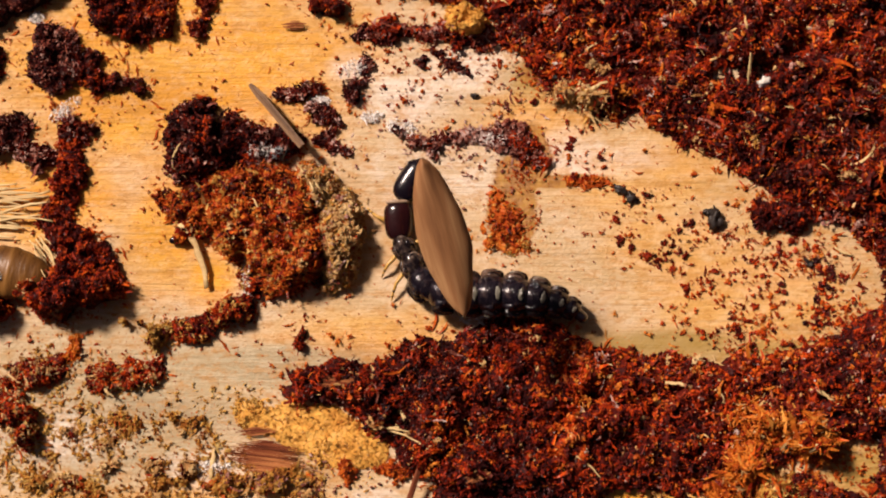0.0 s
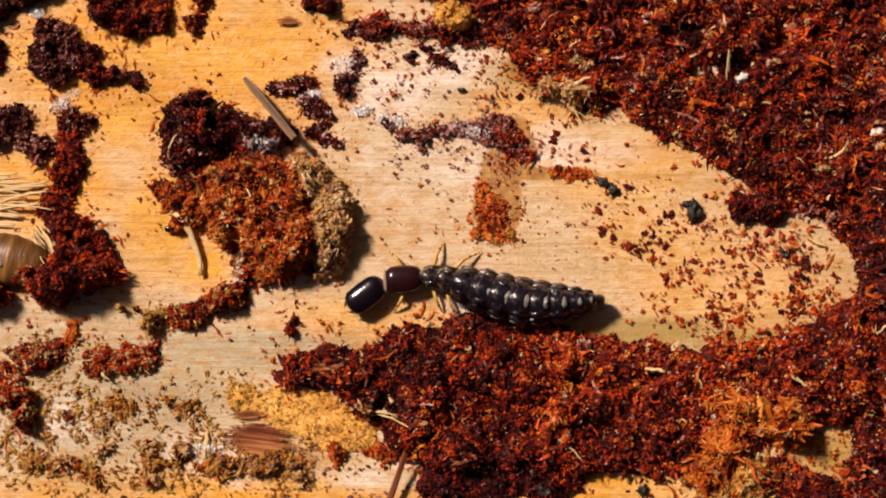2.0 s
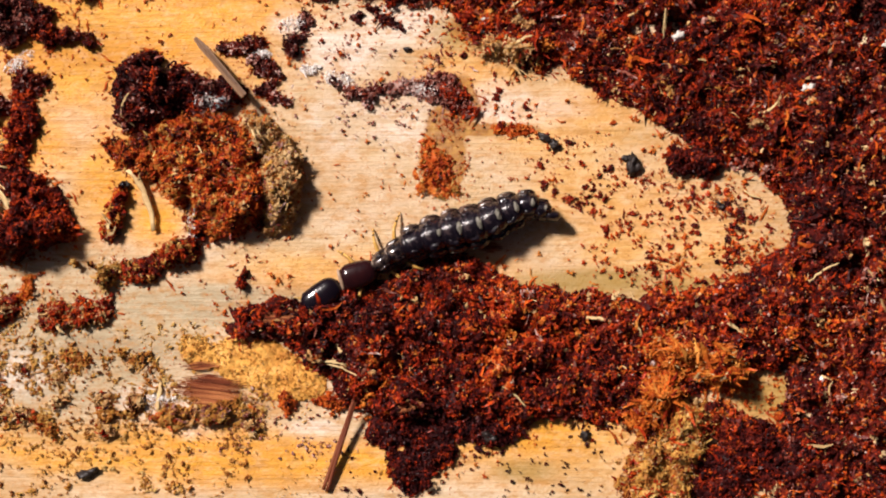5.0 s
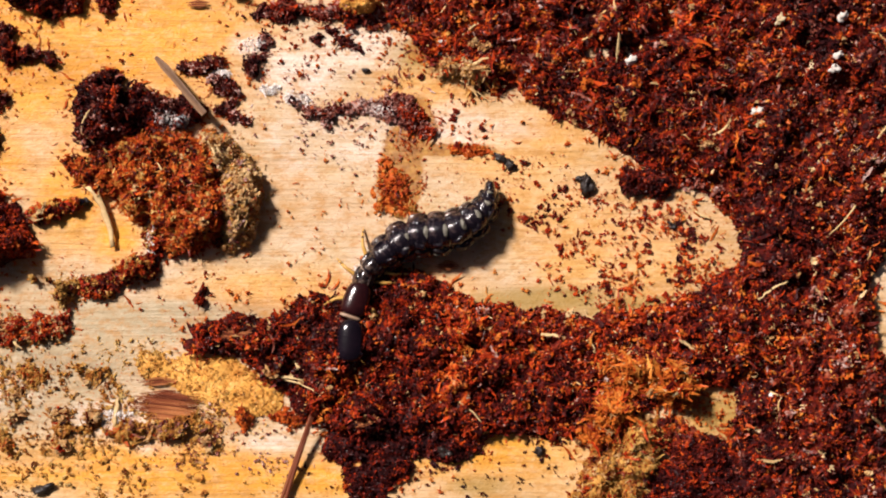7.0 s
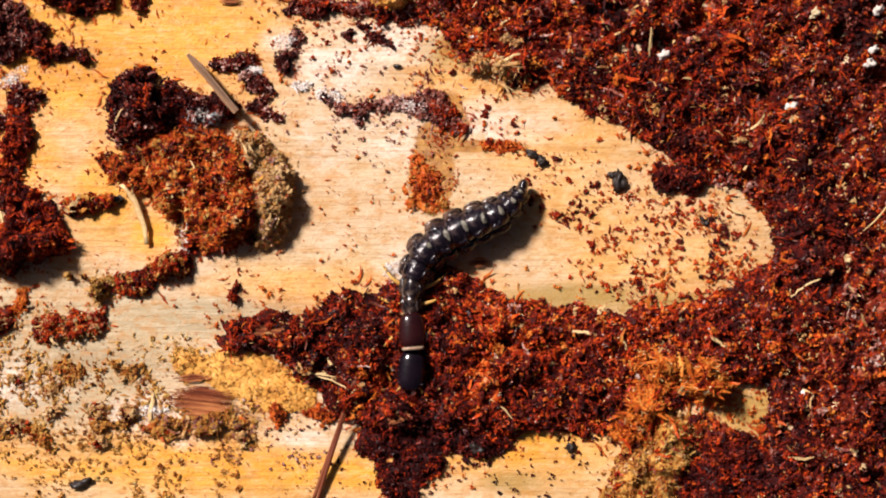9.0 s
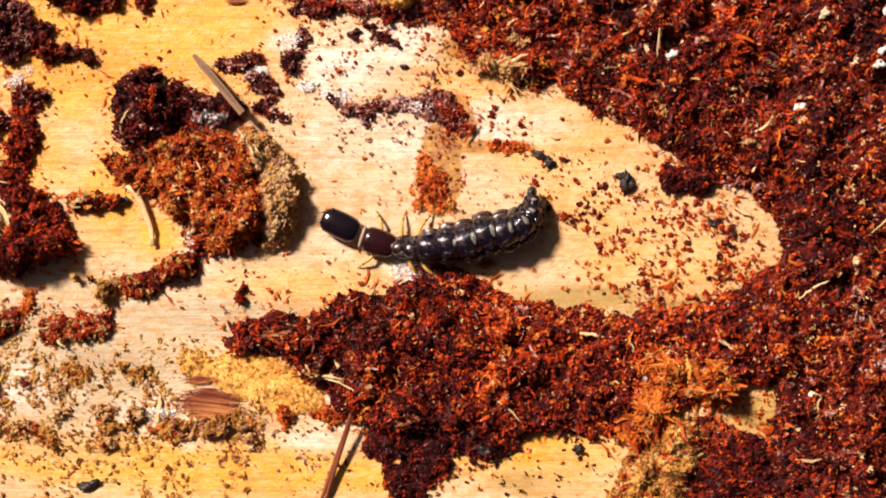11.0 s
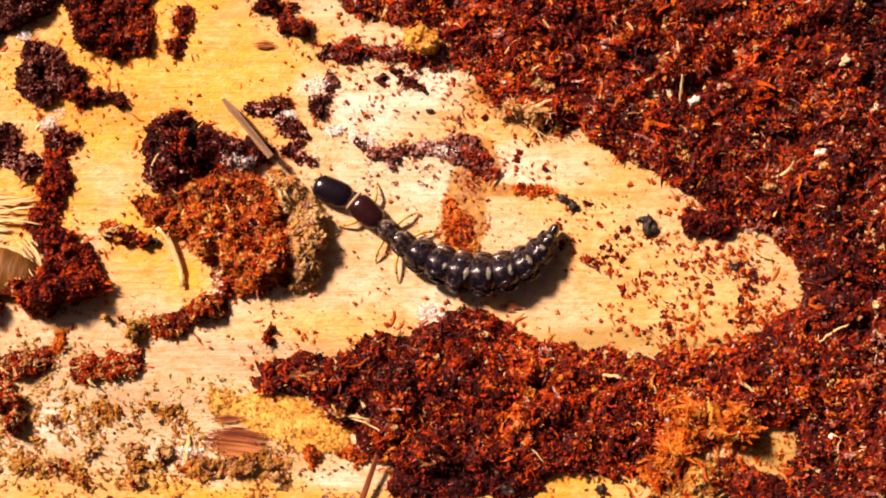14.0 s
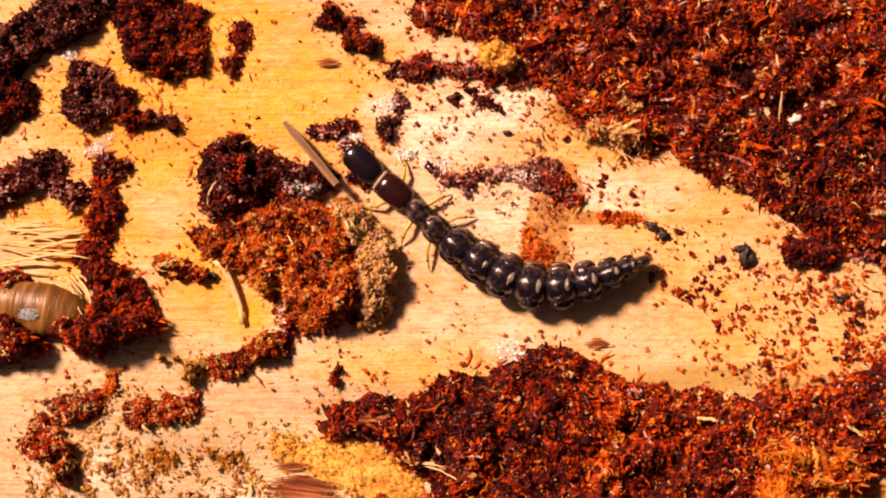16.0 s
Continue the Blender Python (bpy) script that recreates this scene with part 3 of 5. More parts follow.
heap("frass_mat", "felted mat of orange fibrous borings", "orange",
     [[(8.18, -6.5, 1.05), (10.33, -7.11, 1.72), (12.16, -7.42, 1.66), (13.45, -7.72, 1.05)],
      [(9.39, -8.64, 1.35), (8.46, -9.86, 1.23)]], 1.5, 1.3, dense=6.0, fibres=20.0, size=0.18, chips=90, second=[('rust', 0.3), ('tan', 0.12)])
heap("frass_mat", "fluffy tan and rust mat of fine borings", "olive",
     [[(10.59, -10.16, 1.6), (9.66, -11.68, 1.91), (9.03, -13.49, 2.03), (9.01, -15.3, 1.85)]], 0.9, 1.8, dense=10.0, fibres=9.0, size=0.12, chips=70, second=[('rust', 0.7), ('tan', 0.25)])
# the second chain's maroon is borings plus the drift's dark shadow, as colour
heap("frass_bed", "low drift of dark borings at the log's edge", "maroon",
     [[(16.23, -12.69, 1.88), (14.08, -12.09, 1.25), (12.53, -13.33, 1.88)],
      [(-4.08, -12.89, 1.23), (-1.94, -11.98, 0.77), (-5.4, -10.5, 0.9), (-4.0, -10.9, 0.95), (-2.2, -10.9, 0.8), (-0.72, -10.92, 0.68), (1.42, -10.77, 0.43)]], 0.35, 1.2, dense=13.0, fibres=3.0, size=0.14, chips=60, second=[('rust', 0.6)])
heap("frass_chunk", "tall crumbly chunk of rust and tan borings", "ember",
     [[(-17.8, 5.2, 1.2), (-15.6, 5.4, 1.4), (-13.8, 5.1, 1.5), (-13.1, 3.4, 1.45), (-12.9, 1.7, 1.5), (-13.4, 1.0, 1.25), (-14.6, 0.5, 1.0)],
      [(-15.6, 3.8, 1.6), (-14.6, 2.6, 1.7), (-14.7, 1.2, 1.4)],
      [(-18.4, 4.2, 1.2), (-17.0, 3.1, 1.2), (-16.7, 2.1, 0.75)],
      [(-20.3, 4.7, 0.5), (-19.6, 4.4, 0.8), (-18.9, 4.3, 0.9)]], 1.15, 1.3, dense=17.0, fibres=5.0, size=0.145, chips=90, second=[('rust', 0.6), ('maroon', 0.45), ('olive', 0.35), ('tan', 0.12)])
heap("frass_crust", "raised dark purplish crust of old borings", "maroon",
     [[(-19.5, 7.7, 1.2), (-19.0, 6.7, 1.5), (-17.5, 7.3, 1.4), (-16.0, 7.5, 1.3), (-14.6, 7.6, 1.15), (-13.7, 7.5, 0.8)],
      [(-19.8, 8.7, 0.45), (-19.0, 9.3, 0.55), (-18.1, 9.5, 0.55)],
      [(-19.2, 8.3, 1.0), (-17.6, 8.4, 0.9), (-16.0, 8.2, 0.75)]], 1.25, 0.8, dense=18.0, fibres=2.5, size=0.14, chips=60, second=[('mould', 0.28), ('rust', 0.35)])
heap("frass_rim", "pale tan crumbly rim of packed wood dust", "tan",
     [[(-13.2, 6.2, 0.6), (-12.3, 5.5, 0.9), (-11.5, 4.3, 1.05), (-11.2, 3.0, 1.15), (-11.2, 1.8, 1.05), (-11.5, 1.0, 0.8)]], 1.05, 0.9, dense=20.0, fibres=3.0, size=0.13, chips=60, second=[('olive', 0.5), ('mould', 0.25), ('ember', 0.25), ('tan', 0.5)])
heap("frass_clump", "thin rusty dust over a brown stain on the wood", "ember",
     [[(-3.0, 4.7, 0.45), (-2.8, 3.8, 0.75), (-2.7, 2.9, 0.95), (-2.4, 2.4, 0.9)]], 0.12, 0.6, dense=8.0, fibres=3.0, size=0.10, chips=12, second=[('olive', 0.8), ('rust', 0.4)], group="clumps of borings")
heap("frass_clump", "thin line of rusty dust in a crack of the wood", "ember",
     [[(0.2, 5.6, 0.26), (1.2, 5.45, 0.3), (2.3, 5.35, 0.22)]], 0.10, 0.4, dense=12.0, fibres=3.0, size=0.10, chips=4, group="clumps of borings")
heap("frass_tail", "curved ridge of dark brown borings", "rust",
     [[(-15.85, 0.47, 0.82), (-15.85, -0.71, 0.53), (-16.89, -1.35, 0.7), (-18.37, -2.02, 0.53), (-19.11, -2.11, 0.35)]], 0.65, 0.6, dense=20.0, fibres=4.0, size=0.13, chips=40, second=[('olive', 0.5)])
heap("frass_clump", "small loose clump of brown borings", "olive",
     [[(-21.71, -1.64, 0.41), (-20.6, -2.23, 0.64), (-20, -2.46, 0.35)]], 0.7, 0.5, dense=24.0, fibres=5.0, size=0.12, chips=15, second=[('maroon', 0.5)], group='clumps of borings')
heap("frass_clump", "dark clump of damp reddish borings", "maroon",
     [[(-23.09, 16.15, 1.81), (-22.48, 14.95, 1.93), (-21.28, 14.34, 1.34)],
      [(-20.84, 15.82, 0.82), (-20.54, 13.74, 0.53)]], 0.94, 0.7, dense=22.0, fibres=4.0, size=0.13, chips=50, second=[('rust', 0.5)], group='clumps of borings')
heap("frass_clump", "dark reddish clump of borings with a pointed tail", "maroon",
     [[(-26.86, 13.39, 0.53), (-26.1, 12.04, 1.52), (-24.44, 11.43, 0.93), (-23.24, 10.76, 0.35), (-21.96, 10.63, 0.2)]], 0.72, 0.7, dense=22.0, fibres=4.0, size=0.13, chips=40, second=[('mould', 0.7)], group='clumps of borings')
heap("frass_clump", "pointed tail of damp reddish borings", "maroon",
     [[(-24.19, 11.15, 0.64), (-23.08, 10.79, 0.5), (-21.94, 10.63, 0.38)]], 0.5, 0.4, dense=22.0, fibres=4.0, size=0.13, chips=6, second=[('rust', 0.4)], group='clumps of borings')
heap("frass_clump", "dark clump of damp reddish borings", "maroon",
     [[(-30.63, 14.48, 1.46), (-29.12, 15.5, 1.31), (-27.32, 16.23, 1.23), (-25.22, 17.69, 1.17)]], 0.79, 0.7, dense=22.0, fibres=4.0, size=0.13, chips=40, second=[('mould', 0.7)], group='clumps of borings')
heap("frass_clump", "dark clump of damp reddish borings", "maroon",
     [[(-31.24, 11.21, 1.17), (-30.18, 11.94, 1.17)]], 0.65, 0.7, dense=22.0, fibres=4.0, size=0.13, chips=18, second=[('rust', 0.5)], group='clumps of borings')
heap("frass_clump", "dark clump of damp reddish borings", "maroon",
     [[(-31.51, 7.04, 1.31), (-29.7, 7.92, 0.99), (-28.04, 8.2, 0.76)],
      [(-27.59, 7.45, 0.76), (-26.38, 6.76, 0.41)]], 0.65, 0.7, dense=22.0, fibres=4.0, size=0.13, chips=30, second=[('mould', 0.6)], group='clumps of borings')
heap("frass_clump", "dark clump of borings under white mould", "maroon",
     [[(-25.49, 8.62, 0.82), (-24.74, 8.47, 0.76), (-23.75, 8.46, 0.26)]], 0.65, 0.7, dense=22.0, fibres=4.0, size=0.13, chips=18, second=[('mould', 0.5)], group='clumps of borings')
heap("frass_clump", "loose trail of rust-red borings", "rust",
     [[(-25.38, 7.3, 0.58), (-25.46, 6.11, 0.76), (-25.58, 4.93, 0.7), (-25.96, 3.75, 0.76), (-25.8, 2.86, 0.88)]], 0.5, 0.7, dense=22.0, fibres=4.0, size=0.13, chips=18, second=[('maroon', 0.4)], group='clumps of borings')
heap("frass_clump", "tall dark red heap of borings round a brown shell", "rust",
     [[(-25.52, 2.55, 0.99), (-24.32, 1.37, 1.52), (-23.73, 0.49, 0.99), (-26.25, -0.38, 0.99)],
      [(-28.94, -0.67, 0.99), (-31.34, -0.37, 1.46)]], 1.22, 0.7, dense=22.0, fibres=4.0, size=0.13, chips=70, second=[('maroon', 0.8)], group='clumps of borings')
heap("frass_clump", "crumbs of borings packed round a brown shell", "rust",
     [[(-31.33, -0.37, 0.88), (-29.53, -0.55, 0.76), (-27.89, -0.08, 0.58), (-26.85, 0.5, 0.47)],
      [(-31.35, 2.13, 0.47), (-29.85, 2.33, 0.35)]], 1.26, 0.7, dense=22.0, fibres=4.0, size=0.13, chips=30, second=[('tan', 0.3)], group='clumps of borings')
heap("frass_clump", "thin streak of orange borings", "orange",
     [[(-24.9, -1.57, 0.29), (-24.96, -2.6, 0.47), (-24.9, -3.34, 0.35)]], 0.3, 0.7, dense=22.0, fibres=4.0, size=0.13, chips=18, second=[('rust', 0.5)], group='clumps of borings')
heap("frass_clump", "dark clump of damp reddish borings", "maroon",
     [[(-13.44, 16.05, 0.82), (-12.55, 15.15, 0.76), (-11.52, 14.4, 0.47)]], 0.8, 0.7, dense=22.0, fibres=4.0, size=0.13, chips=30, second=[('rust', 0.5)], group='clumps of borings')
heap("frass_clump", "dark clump of damp reddish borings", "maroon",
     [[(-18.22, 15.4, 0.29), (-18.51, 13.77, 0.41), (-18.06, 13.22, 0.41)]], 0.5, 0.7, dense=22.0, fibres=4.0, size=0.13, chips=18, second=[('rust', 0.5)], group='clumps of borings')
heap("frass_clump", "broken trail of mouldy dark borings", "maroon",
     [[(-14.37, 10.14, 0.31), (-13.1, 10.14, 0.44), (-11.83, 10.32, 0.19)],
      [(-11.06, 12.92, 0.44), (-9.63, 12.98, 0.44), (-10.1, 11.33, 0.38), (-10.41, 10.07, 0.56)]], 0.22, 0.5, dense=22.0, fibres=4.0, size=0.13, chips=30, second=[('mould', 0.6)], group='clumps of borings')
heap("frass_clump", "broken trail of mouldy dark borings", "maroon",
     [[(-12.46, 9.28, 0.5), (-11.19, 8.64, 0.5), (-11.98, 7.69, 0.44), (-10.87, 7.06, 0.25)]], 0.22, 0.5, dense=22.0, fibres=4.0, size=0.13, chips=30, second=[('mould', 0.6)], group='clumps of borings')
heap("frass_clump", "trail of pale mouldy borings on the wood", "mould",
     [[(-9.29, 8.54, 0.44), (-8.03, 8, 0.44), (-6.45, 7.46, 0.56), (-4.88, 7.77, 0.47), (-3.3, 7.58, 0.47), (-1.73, 7.04, 0.5)],
      [(-2.8, 9.85, 0.63), (-2.58, 8.84, 0.69), (-2.23, 7.96, 0.75)],
      [(-6.45, 6.74, 0.31), (-6.13, 6.58, 0.28)]], 0.25, 0.5, dense=22.0, fibres=4.0, size=0.13, chips=40, second=[('maroon', 0.8)], group='clumps of borings')
heap("frass_clump", "thin smear of rust borings", "rust",
     [[(-1.73, 7.51, 0.69), (-1.1, 6.72, 0.44)]], 0.3, 0.6, dense=22.0, fibres=4.0, size=0.13, chips=18, second=[('mould', 0.6)], group='clumps of borings')
heap("frass_clump", "thin rusty dust on a stained patch of wood", "ember",
     [[(-3.14, 3.27, 0.44), (-2.29, 3.05, 0.69), (-1.54, 2.64, 0.44)],
      [(-2.2, 3.9, 0.31)]], 0.2, 0.6, dense=12.0, fibres=4.0, size=0.13, chips=15, second=[('rust', 0.5)], group='clumps of borings')
heap("frass_clump", "dark clump of damp reddish borings", "maroon",
     [[(10.27, 3.88, 0.63), (11.36, 3.41, 0.81), (12.29, 3.73, 0.63)]], 0.5, 0.7, dense=22.0, fibres=4.0, size=0.13, chips=20, second=[('rust', 0.5)], group='clumps of borings')
heap("frass_clump", "sparse dark borings", "maroon",
     [[(-8.04, 11.64, 0.31), (-6.15, 11.95, 0.38), (-4.88, 10.99, 0.19)]], 0.3, 0.6, dense=9.0, fibres=4.0, size=0.13, chips=18, second=[('mould', 0.6)], group='clumps of borings')
heap("frass_clump", "thin litter of mixed borings", "rust",
     [[(-8.99, 13.38, 0.69), (-7.41, 13.22, 0.69), (-5.52, 13.37, 0.81), (-3.62, 13.04, 0.75)]], 0.35, 0.8, dense=12.0, fibres=4.0, size=0.13, chips=30, second=[('mould', 0.7)], group='clumps of borings')
heap("frass_clump", "loose clump of reddish brown borings", "rust",
     [[(-27.56, -4.45, 0.81), (-25.97, -3.98, 0.75)],
      [(-24.06, -4.6, 0.56), (-22.16, -4.44, 1.07), (-20.74, -4.12, 0.44)]], 0.5, 0.7, dense=22.0, fibres=4.0, size=0.13, chips=40, second=[('tan', 0.4)], group='clumps of borings')
heap("frass_clump", "coarse clump of brown borings", "rust",
     [[(-28.77, -6.02, 1.25), (-27.65, -6.65, 1.07), (-27.48, -7.9, 0.81)]], 0.8, 0.7, dense=22.0, fibres=4.0, size=0.13, chips=30, second=[('tan', 0.7)], group='clumps of borings')
heap("frass_clump", "tiny clump of rust borings", "rust",
     [[(-13.34, -2.86, 0.25), (-13.09, -2.23, 0.19)]], 0.3, 0.4, dense=22.0, fibres=4.0, size=0.13, chips=4, second=None, group='clumps of borings')
heap("frass_clump", "dark damp borings in a hollow", "maroon",
     [[(12.1, -10.01, 0.92), (14.52, -11.22, 1.05), (16.96, -11.07, 1.23)]], 0.5, 0.7, dense=22.0, fibres=4.0, size=0.13, chips=30, second=[('rust', 0.5)], group='clumps of borings')
heap("yellow_dust", "low spread of yellow granular wood dust", "yellow",
     [[(-16.2, -6.4, 0.75), (-14.6, -6.6, 1.05), (-12.8, -7.2, 1.5), (-11.0, -7.8, 1.35), (-9.3, -8.4, 0.75)],
      [(-13.8, -6.2, 0.7), (-11.6, -6.8, 0.9)]], 0.16, 0.8, dense=42.0, fibres=0.2, size=0.05, chips=30, second=[('tan', 0.10)], cell=0.1)
heap("frass_clump", "low smear of red-brown borings beside yellow dust", "ember",
     [[(-10.7, -9.3, 0.45), (-9.4, -9.2, 0.5), (-8.2, -9.1, 0.45)]], 0.25, 0.5, dense=18.0, fibres=3.0, size=0.12, chips=8, second=[('maroon', 0.3)], group="clumps of borings")
heap("frass_clump", "fluffy tan-brown borings below a bark flake", "olive",
     [[(-17.3, -9.4, 0.4), (-15.6, -9.8, 0.55), (-14.2, -9.9, 0.6), (-12.9, -9.7, 0.45)]], 0.4, 0.5, dense=16.0, fibres=5.0, size=0.12, chips=10, second=[('mould', 0.5), ('maroon', 0.2)], group="clumps of borings")
heap("yellow_dust", "small spill of yellow wood dust", "yellow",
     [[(-5.43, 14.14, 0.56), (-4.39, 13.92, 0.81), (-3.77, 13.76, 0.44)]], 1.1, 0.8, dense=30.0, fibres=0.5, size=0.1, chips=15)
heap("yellow_dust", "small spill of yellow wood dust", "tan",
     [[(9.61, 7.73, 0.31), (10.37, 6.95, 0.69), (10.99, 7.42, 0.38)]], 1.05, 0.8, dense=30.0, fibres=4, size=0.1, chips=15, second=[('yellow', 0.8)])
heap("olive_tuft", "ragged tuft of olive-tan plant fibre", "tan",
     [[(0.15, 9.97, 0.63), (1.4, 9.96, 0.81), (2.33, 9.65, 0.5)]], 1.0, 0.9, dense=9.0, fibres=22.0, size=0.13, chips=20, second=[('olive', 0.6), ('rust', 0.4)])
heap("frass_clump", "small fluffy clump of tan and reddish borings", "tan",
     [[(-24.93, -6.12, 0.44), (-24.11, -6.21, 0.5)]], 0.22, 0.5, dense=13.0, fibres=4.0, size=0.13, chips=6, second=[('rust', 0.5)], group='clumps of borings')
heap("frass_clump", "small fluffy clump of tan and reddish borings", "olive",
     [[(-23.84, -6.71, 0.35), (-23.18, -6.58, 0.4)]], 0.22, 0.5, dense=13.0, fibres=4.0, size=0.13, chips=6, second=[('maroon', 0.3)], group='clumps of borings')
heap("frass_clump", "small fluffy clump of tan and reddish borings", "tan",
     [[(-25.08, -7.44, 0.31), (-24.51, -7.34, 0.35)]], 0.22, 0.5, dense=13.0, fibres=4.0, size=0.13, chips=6, second=[('rust', 0.6)], group='clumps of borings')
heap("frass_clump", "small fluffy clump of tan and reddish borings", "olive",
     [[(-22.17, -7.11, 0.39), (-21.43, -7.08, 0.45)]], 0.22, 0.5, dense=13.0, fibres=4.0, size=0.13, chips=6, second=[('ember', 0.5)], group='clumps of borings')
heap("frass_clump", "small fluffy clump of tan and reddish borings", "tan",
     [[(-23.95, -7.97, 0.35), (-23.29, -7.96, 0.4)]], 0.22, 0.5, dense=13.0, fibres=4.0, size=0.13, chips=6, second=[('rust', 0.5)], group='clumps of borings')
heap("frass_clump", "small fluffy clump of tan and reddish borings", "olive",
     [[(-19.52, -6.92, 0.48), (-18.62, -6.69, 0.55)]], 0.22, 0.5, dense=13.0, fibres=4.0, size=0.13, chips=6, second=[('maroon', 0.3)], group='clumps of borings')
heap("frass_clump", "small fluffy clump of tan and reddish borings", "tan",
     [[(-19.98, -7.32, 0.31), (-19.41, -7.42, 0.35)]], 0.22, 0.5, dense=13.0, fibres=4.0, size=0.13, chips=6, second=[('rust', 0.6)], group='clumps of borings')
heap("frass_clump", "small fluffy clump of tan and reddish borings", "olive",
     [[(-18.49, -6.19, 0.26), (-17.99, -6.06, 0.3)]], 0.22, 0.5, dense=13.0, fibres=4.0, size=0.13, chips=6, second=[('ember', 0.5)], group='clumps of borings')
heap("frass_clump", "small fluffy clump of tan and reddish borings", "tan",
     [[(-21.45, -9.18, 0.44), (-20.62, -9.08, 0.5)]], 0.22, 0.5, dense=13.0, fibres=4.0, size=0.13, chips=6, second=[('rust', 0.5)], group='clumps of borings')
heap("frass_clump", "small fluffy clump of tan and reddish borings", "olive",
     [[(-20.41, -9.83, 0.48), (-19.51, -9.79, 0.55)]], 0.22, 0.5, dense=13.0, fibres=4.0, size=0.13, chips=6, second=[('maroon', 0.3)], group='clumps of borings')
heap("frass_clump", "small fluffy clump of tan and reddish borings", "tan",
     [[(-19.46, -9.23, 0.31), (-18.88, -9.23, 0.35)]], 0.22, 0.5, dense=13.0, fibres=4.0, size=0.13, chips=6, second=[('rust', 0.6)], group='clumps of borings')
heap("frass_clump", "small fluffy clump of tan and reddish borings", "olive",
     [[(-24.66, -10.69, 0.44), (-23.84, -10.47, 0.5)]], 0.22, 0.5, dense=13.0, fibres=4.0, size=0.13, chips=6, second=[('ember', 0.5)], group='clumps of borings')
heap("frass_clump", "small fluffy clump of tan and reddish borings", "tan",
     [[(-26.03, -9.76, 0.44), (-25.21, -9.85, 0.5)]], 0.22, 0.5, dense=13.0, fibres=4.0, size=0.13, chips=6, second=[('rust', 0.5)], group='clumps of borings')
heap("frass_clump", "small fluffy clump of tan and reddish borings", "olive",
     [[(-27.8, -10.02, 0.48), (-26.89, -9.89, 0.55)]], 0.22, 0.5, dense=13.0, fibres=4.0, size=0.13, chips=6, second=[('maroon', 0.3)], group='clumps of borings')
heap("frass_clump", "small fluffy clump of tan and reddish borings", "tan",
     [[(-20.8, -10.8, 0.31), (-20.23, -10.7, 0.35)]], 0.22, 0.5, dense=13.0, fibres=4.0, size=0.13, chips=6, second=[('rust', 0.6)], group='clumps of borings')
heap("frass_clump", "small fluffy clump of tan and reddish borings", "olive",
     [[(-17.95, -10.19, 0.48), (-17.05, -10.16, 0.55)]], 0.22, 0.5, dense=13.0, fibres=4.0, size=0.13, chips=6, second=[('ember', 0.5)], group='clumps of borings')
heap("frass_clump", "small fluffy clump of tan and reddish borings", "tan",
     [[(-15.7, -10.12, 0.53), (-14.72, -10.11, 0.6)]], 0.22, 0.5, dense=13.0, fibres=4.0, size=0.13, chips=6, second=[('rust', 0.5)], group='clumps of borings')
heap("frass_clump", "small fluffy clump of tan and reddish borings", "olive",
     [[(-14.14, -9.74, 0.48), (-13.24, -9.52, 0.55)]], 0.22, 0.5, dense=13.0, fibres=4.0, size=0.13, chips=6, second=[('maroon', 0.3)], group='clumps of borings')
heap("frass_clump", "small fluffy clump of tan and reddish borings", "tan",
     [[(-13.28, -10.33, 0.39), (-12.55, -10.42, 0.45)]], 0.22, 0.5, dense=13.0, fibres=4.0, size=0.13, chips=6, second=[('rust', 0.6)], group='clumps of borings')
heap("frass_clump", "small fluffy clump of tan and reddish borings", "olive",
     [[(-26.68, -8.54, 0.35), (-26.02, -8.41, 0.4)]], 0.22, 0.5, dense=13.0, fibres=4.0, size=0.13, chips=6, second=[('ember', 0.5)], group='clumps of borings')
heap("frass_clump", "small fluffy clump of tan and reddish borings", "tan",
     [[(-23.4, -9.25, 0.26), (-22.9, -9.15, 0.3)]], 0.22, 0.5, dense=13.0, fibres=4.0, size=0.13, chips=6, second=[('rust', 0.5)], group='clumps of borings')
heap("frass_clump", "small fluffy clump of tan and reddish borings", "olive",
     [[(-16.49, -9.19, 0.31), (-15.92, -9.15, 0.35)]], 0.22, 0.5, dense=13.0, fibres=4.0, size=0.13, chips=6, second=[('maroon', 0.3)], group='clumps of borings')
heap("frass_clump", "pale patch of crumbs on the dark borings", "tan",
     [[(14.35, 5.63, 0.48), (15.17, 5.51, 0.48)]], 1.25, 0.9, dense=16.0, fibres=4.0, size=0.12, chips=8, second=[('rust', 0.4)], group='clumps of borings')
heap("frass_clump", "pale patch of crumbs on the dark borings", "olive",
     [[(13.19, 8.75, 0.57), (14.15, 8.63, 0.57)]], 1.25, 0.9, dense=16.0, fibres=4.0, size=0.12, chips=8, second=[('rust', 0.4)], group='clumps of borings')
heap("frass_clump", "pale patch of crumbs on the dark borings", "yellow",
     [[(9.31, 6.3, 0.31), (9.83, 6.17, 0.31)]], 1.25, 0.9, dense=16.0, fibres=4.0, size=0.12, chips=8, second=[('rust', 0.4)], group='clumps of borings')
heap("frass_clump", "pale patch of crumbs on the dark borings", "tan",
     [[(1.91, 11.48, 0.35), (2.51, 11.36, 0.35)]], 1.25, 0.9, dense=16.0, fibres=4.0, size=0.12, chips=8, second=[('rust', 0.4)], group='clumps of borings')
heap("frass_clump", "pale patch of crumbs on the dark borings", "olive",
     [[(12.28, 7.45, 0.35), (12.87, 7.32, 0.35)]], 1.25, 0.9, dense=16.0, fibres=4.0, size=0.12, chips=8, second=[('rust', 0.4)], group='clumps of borings')
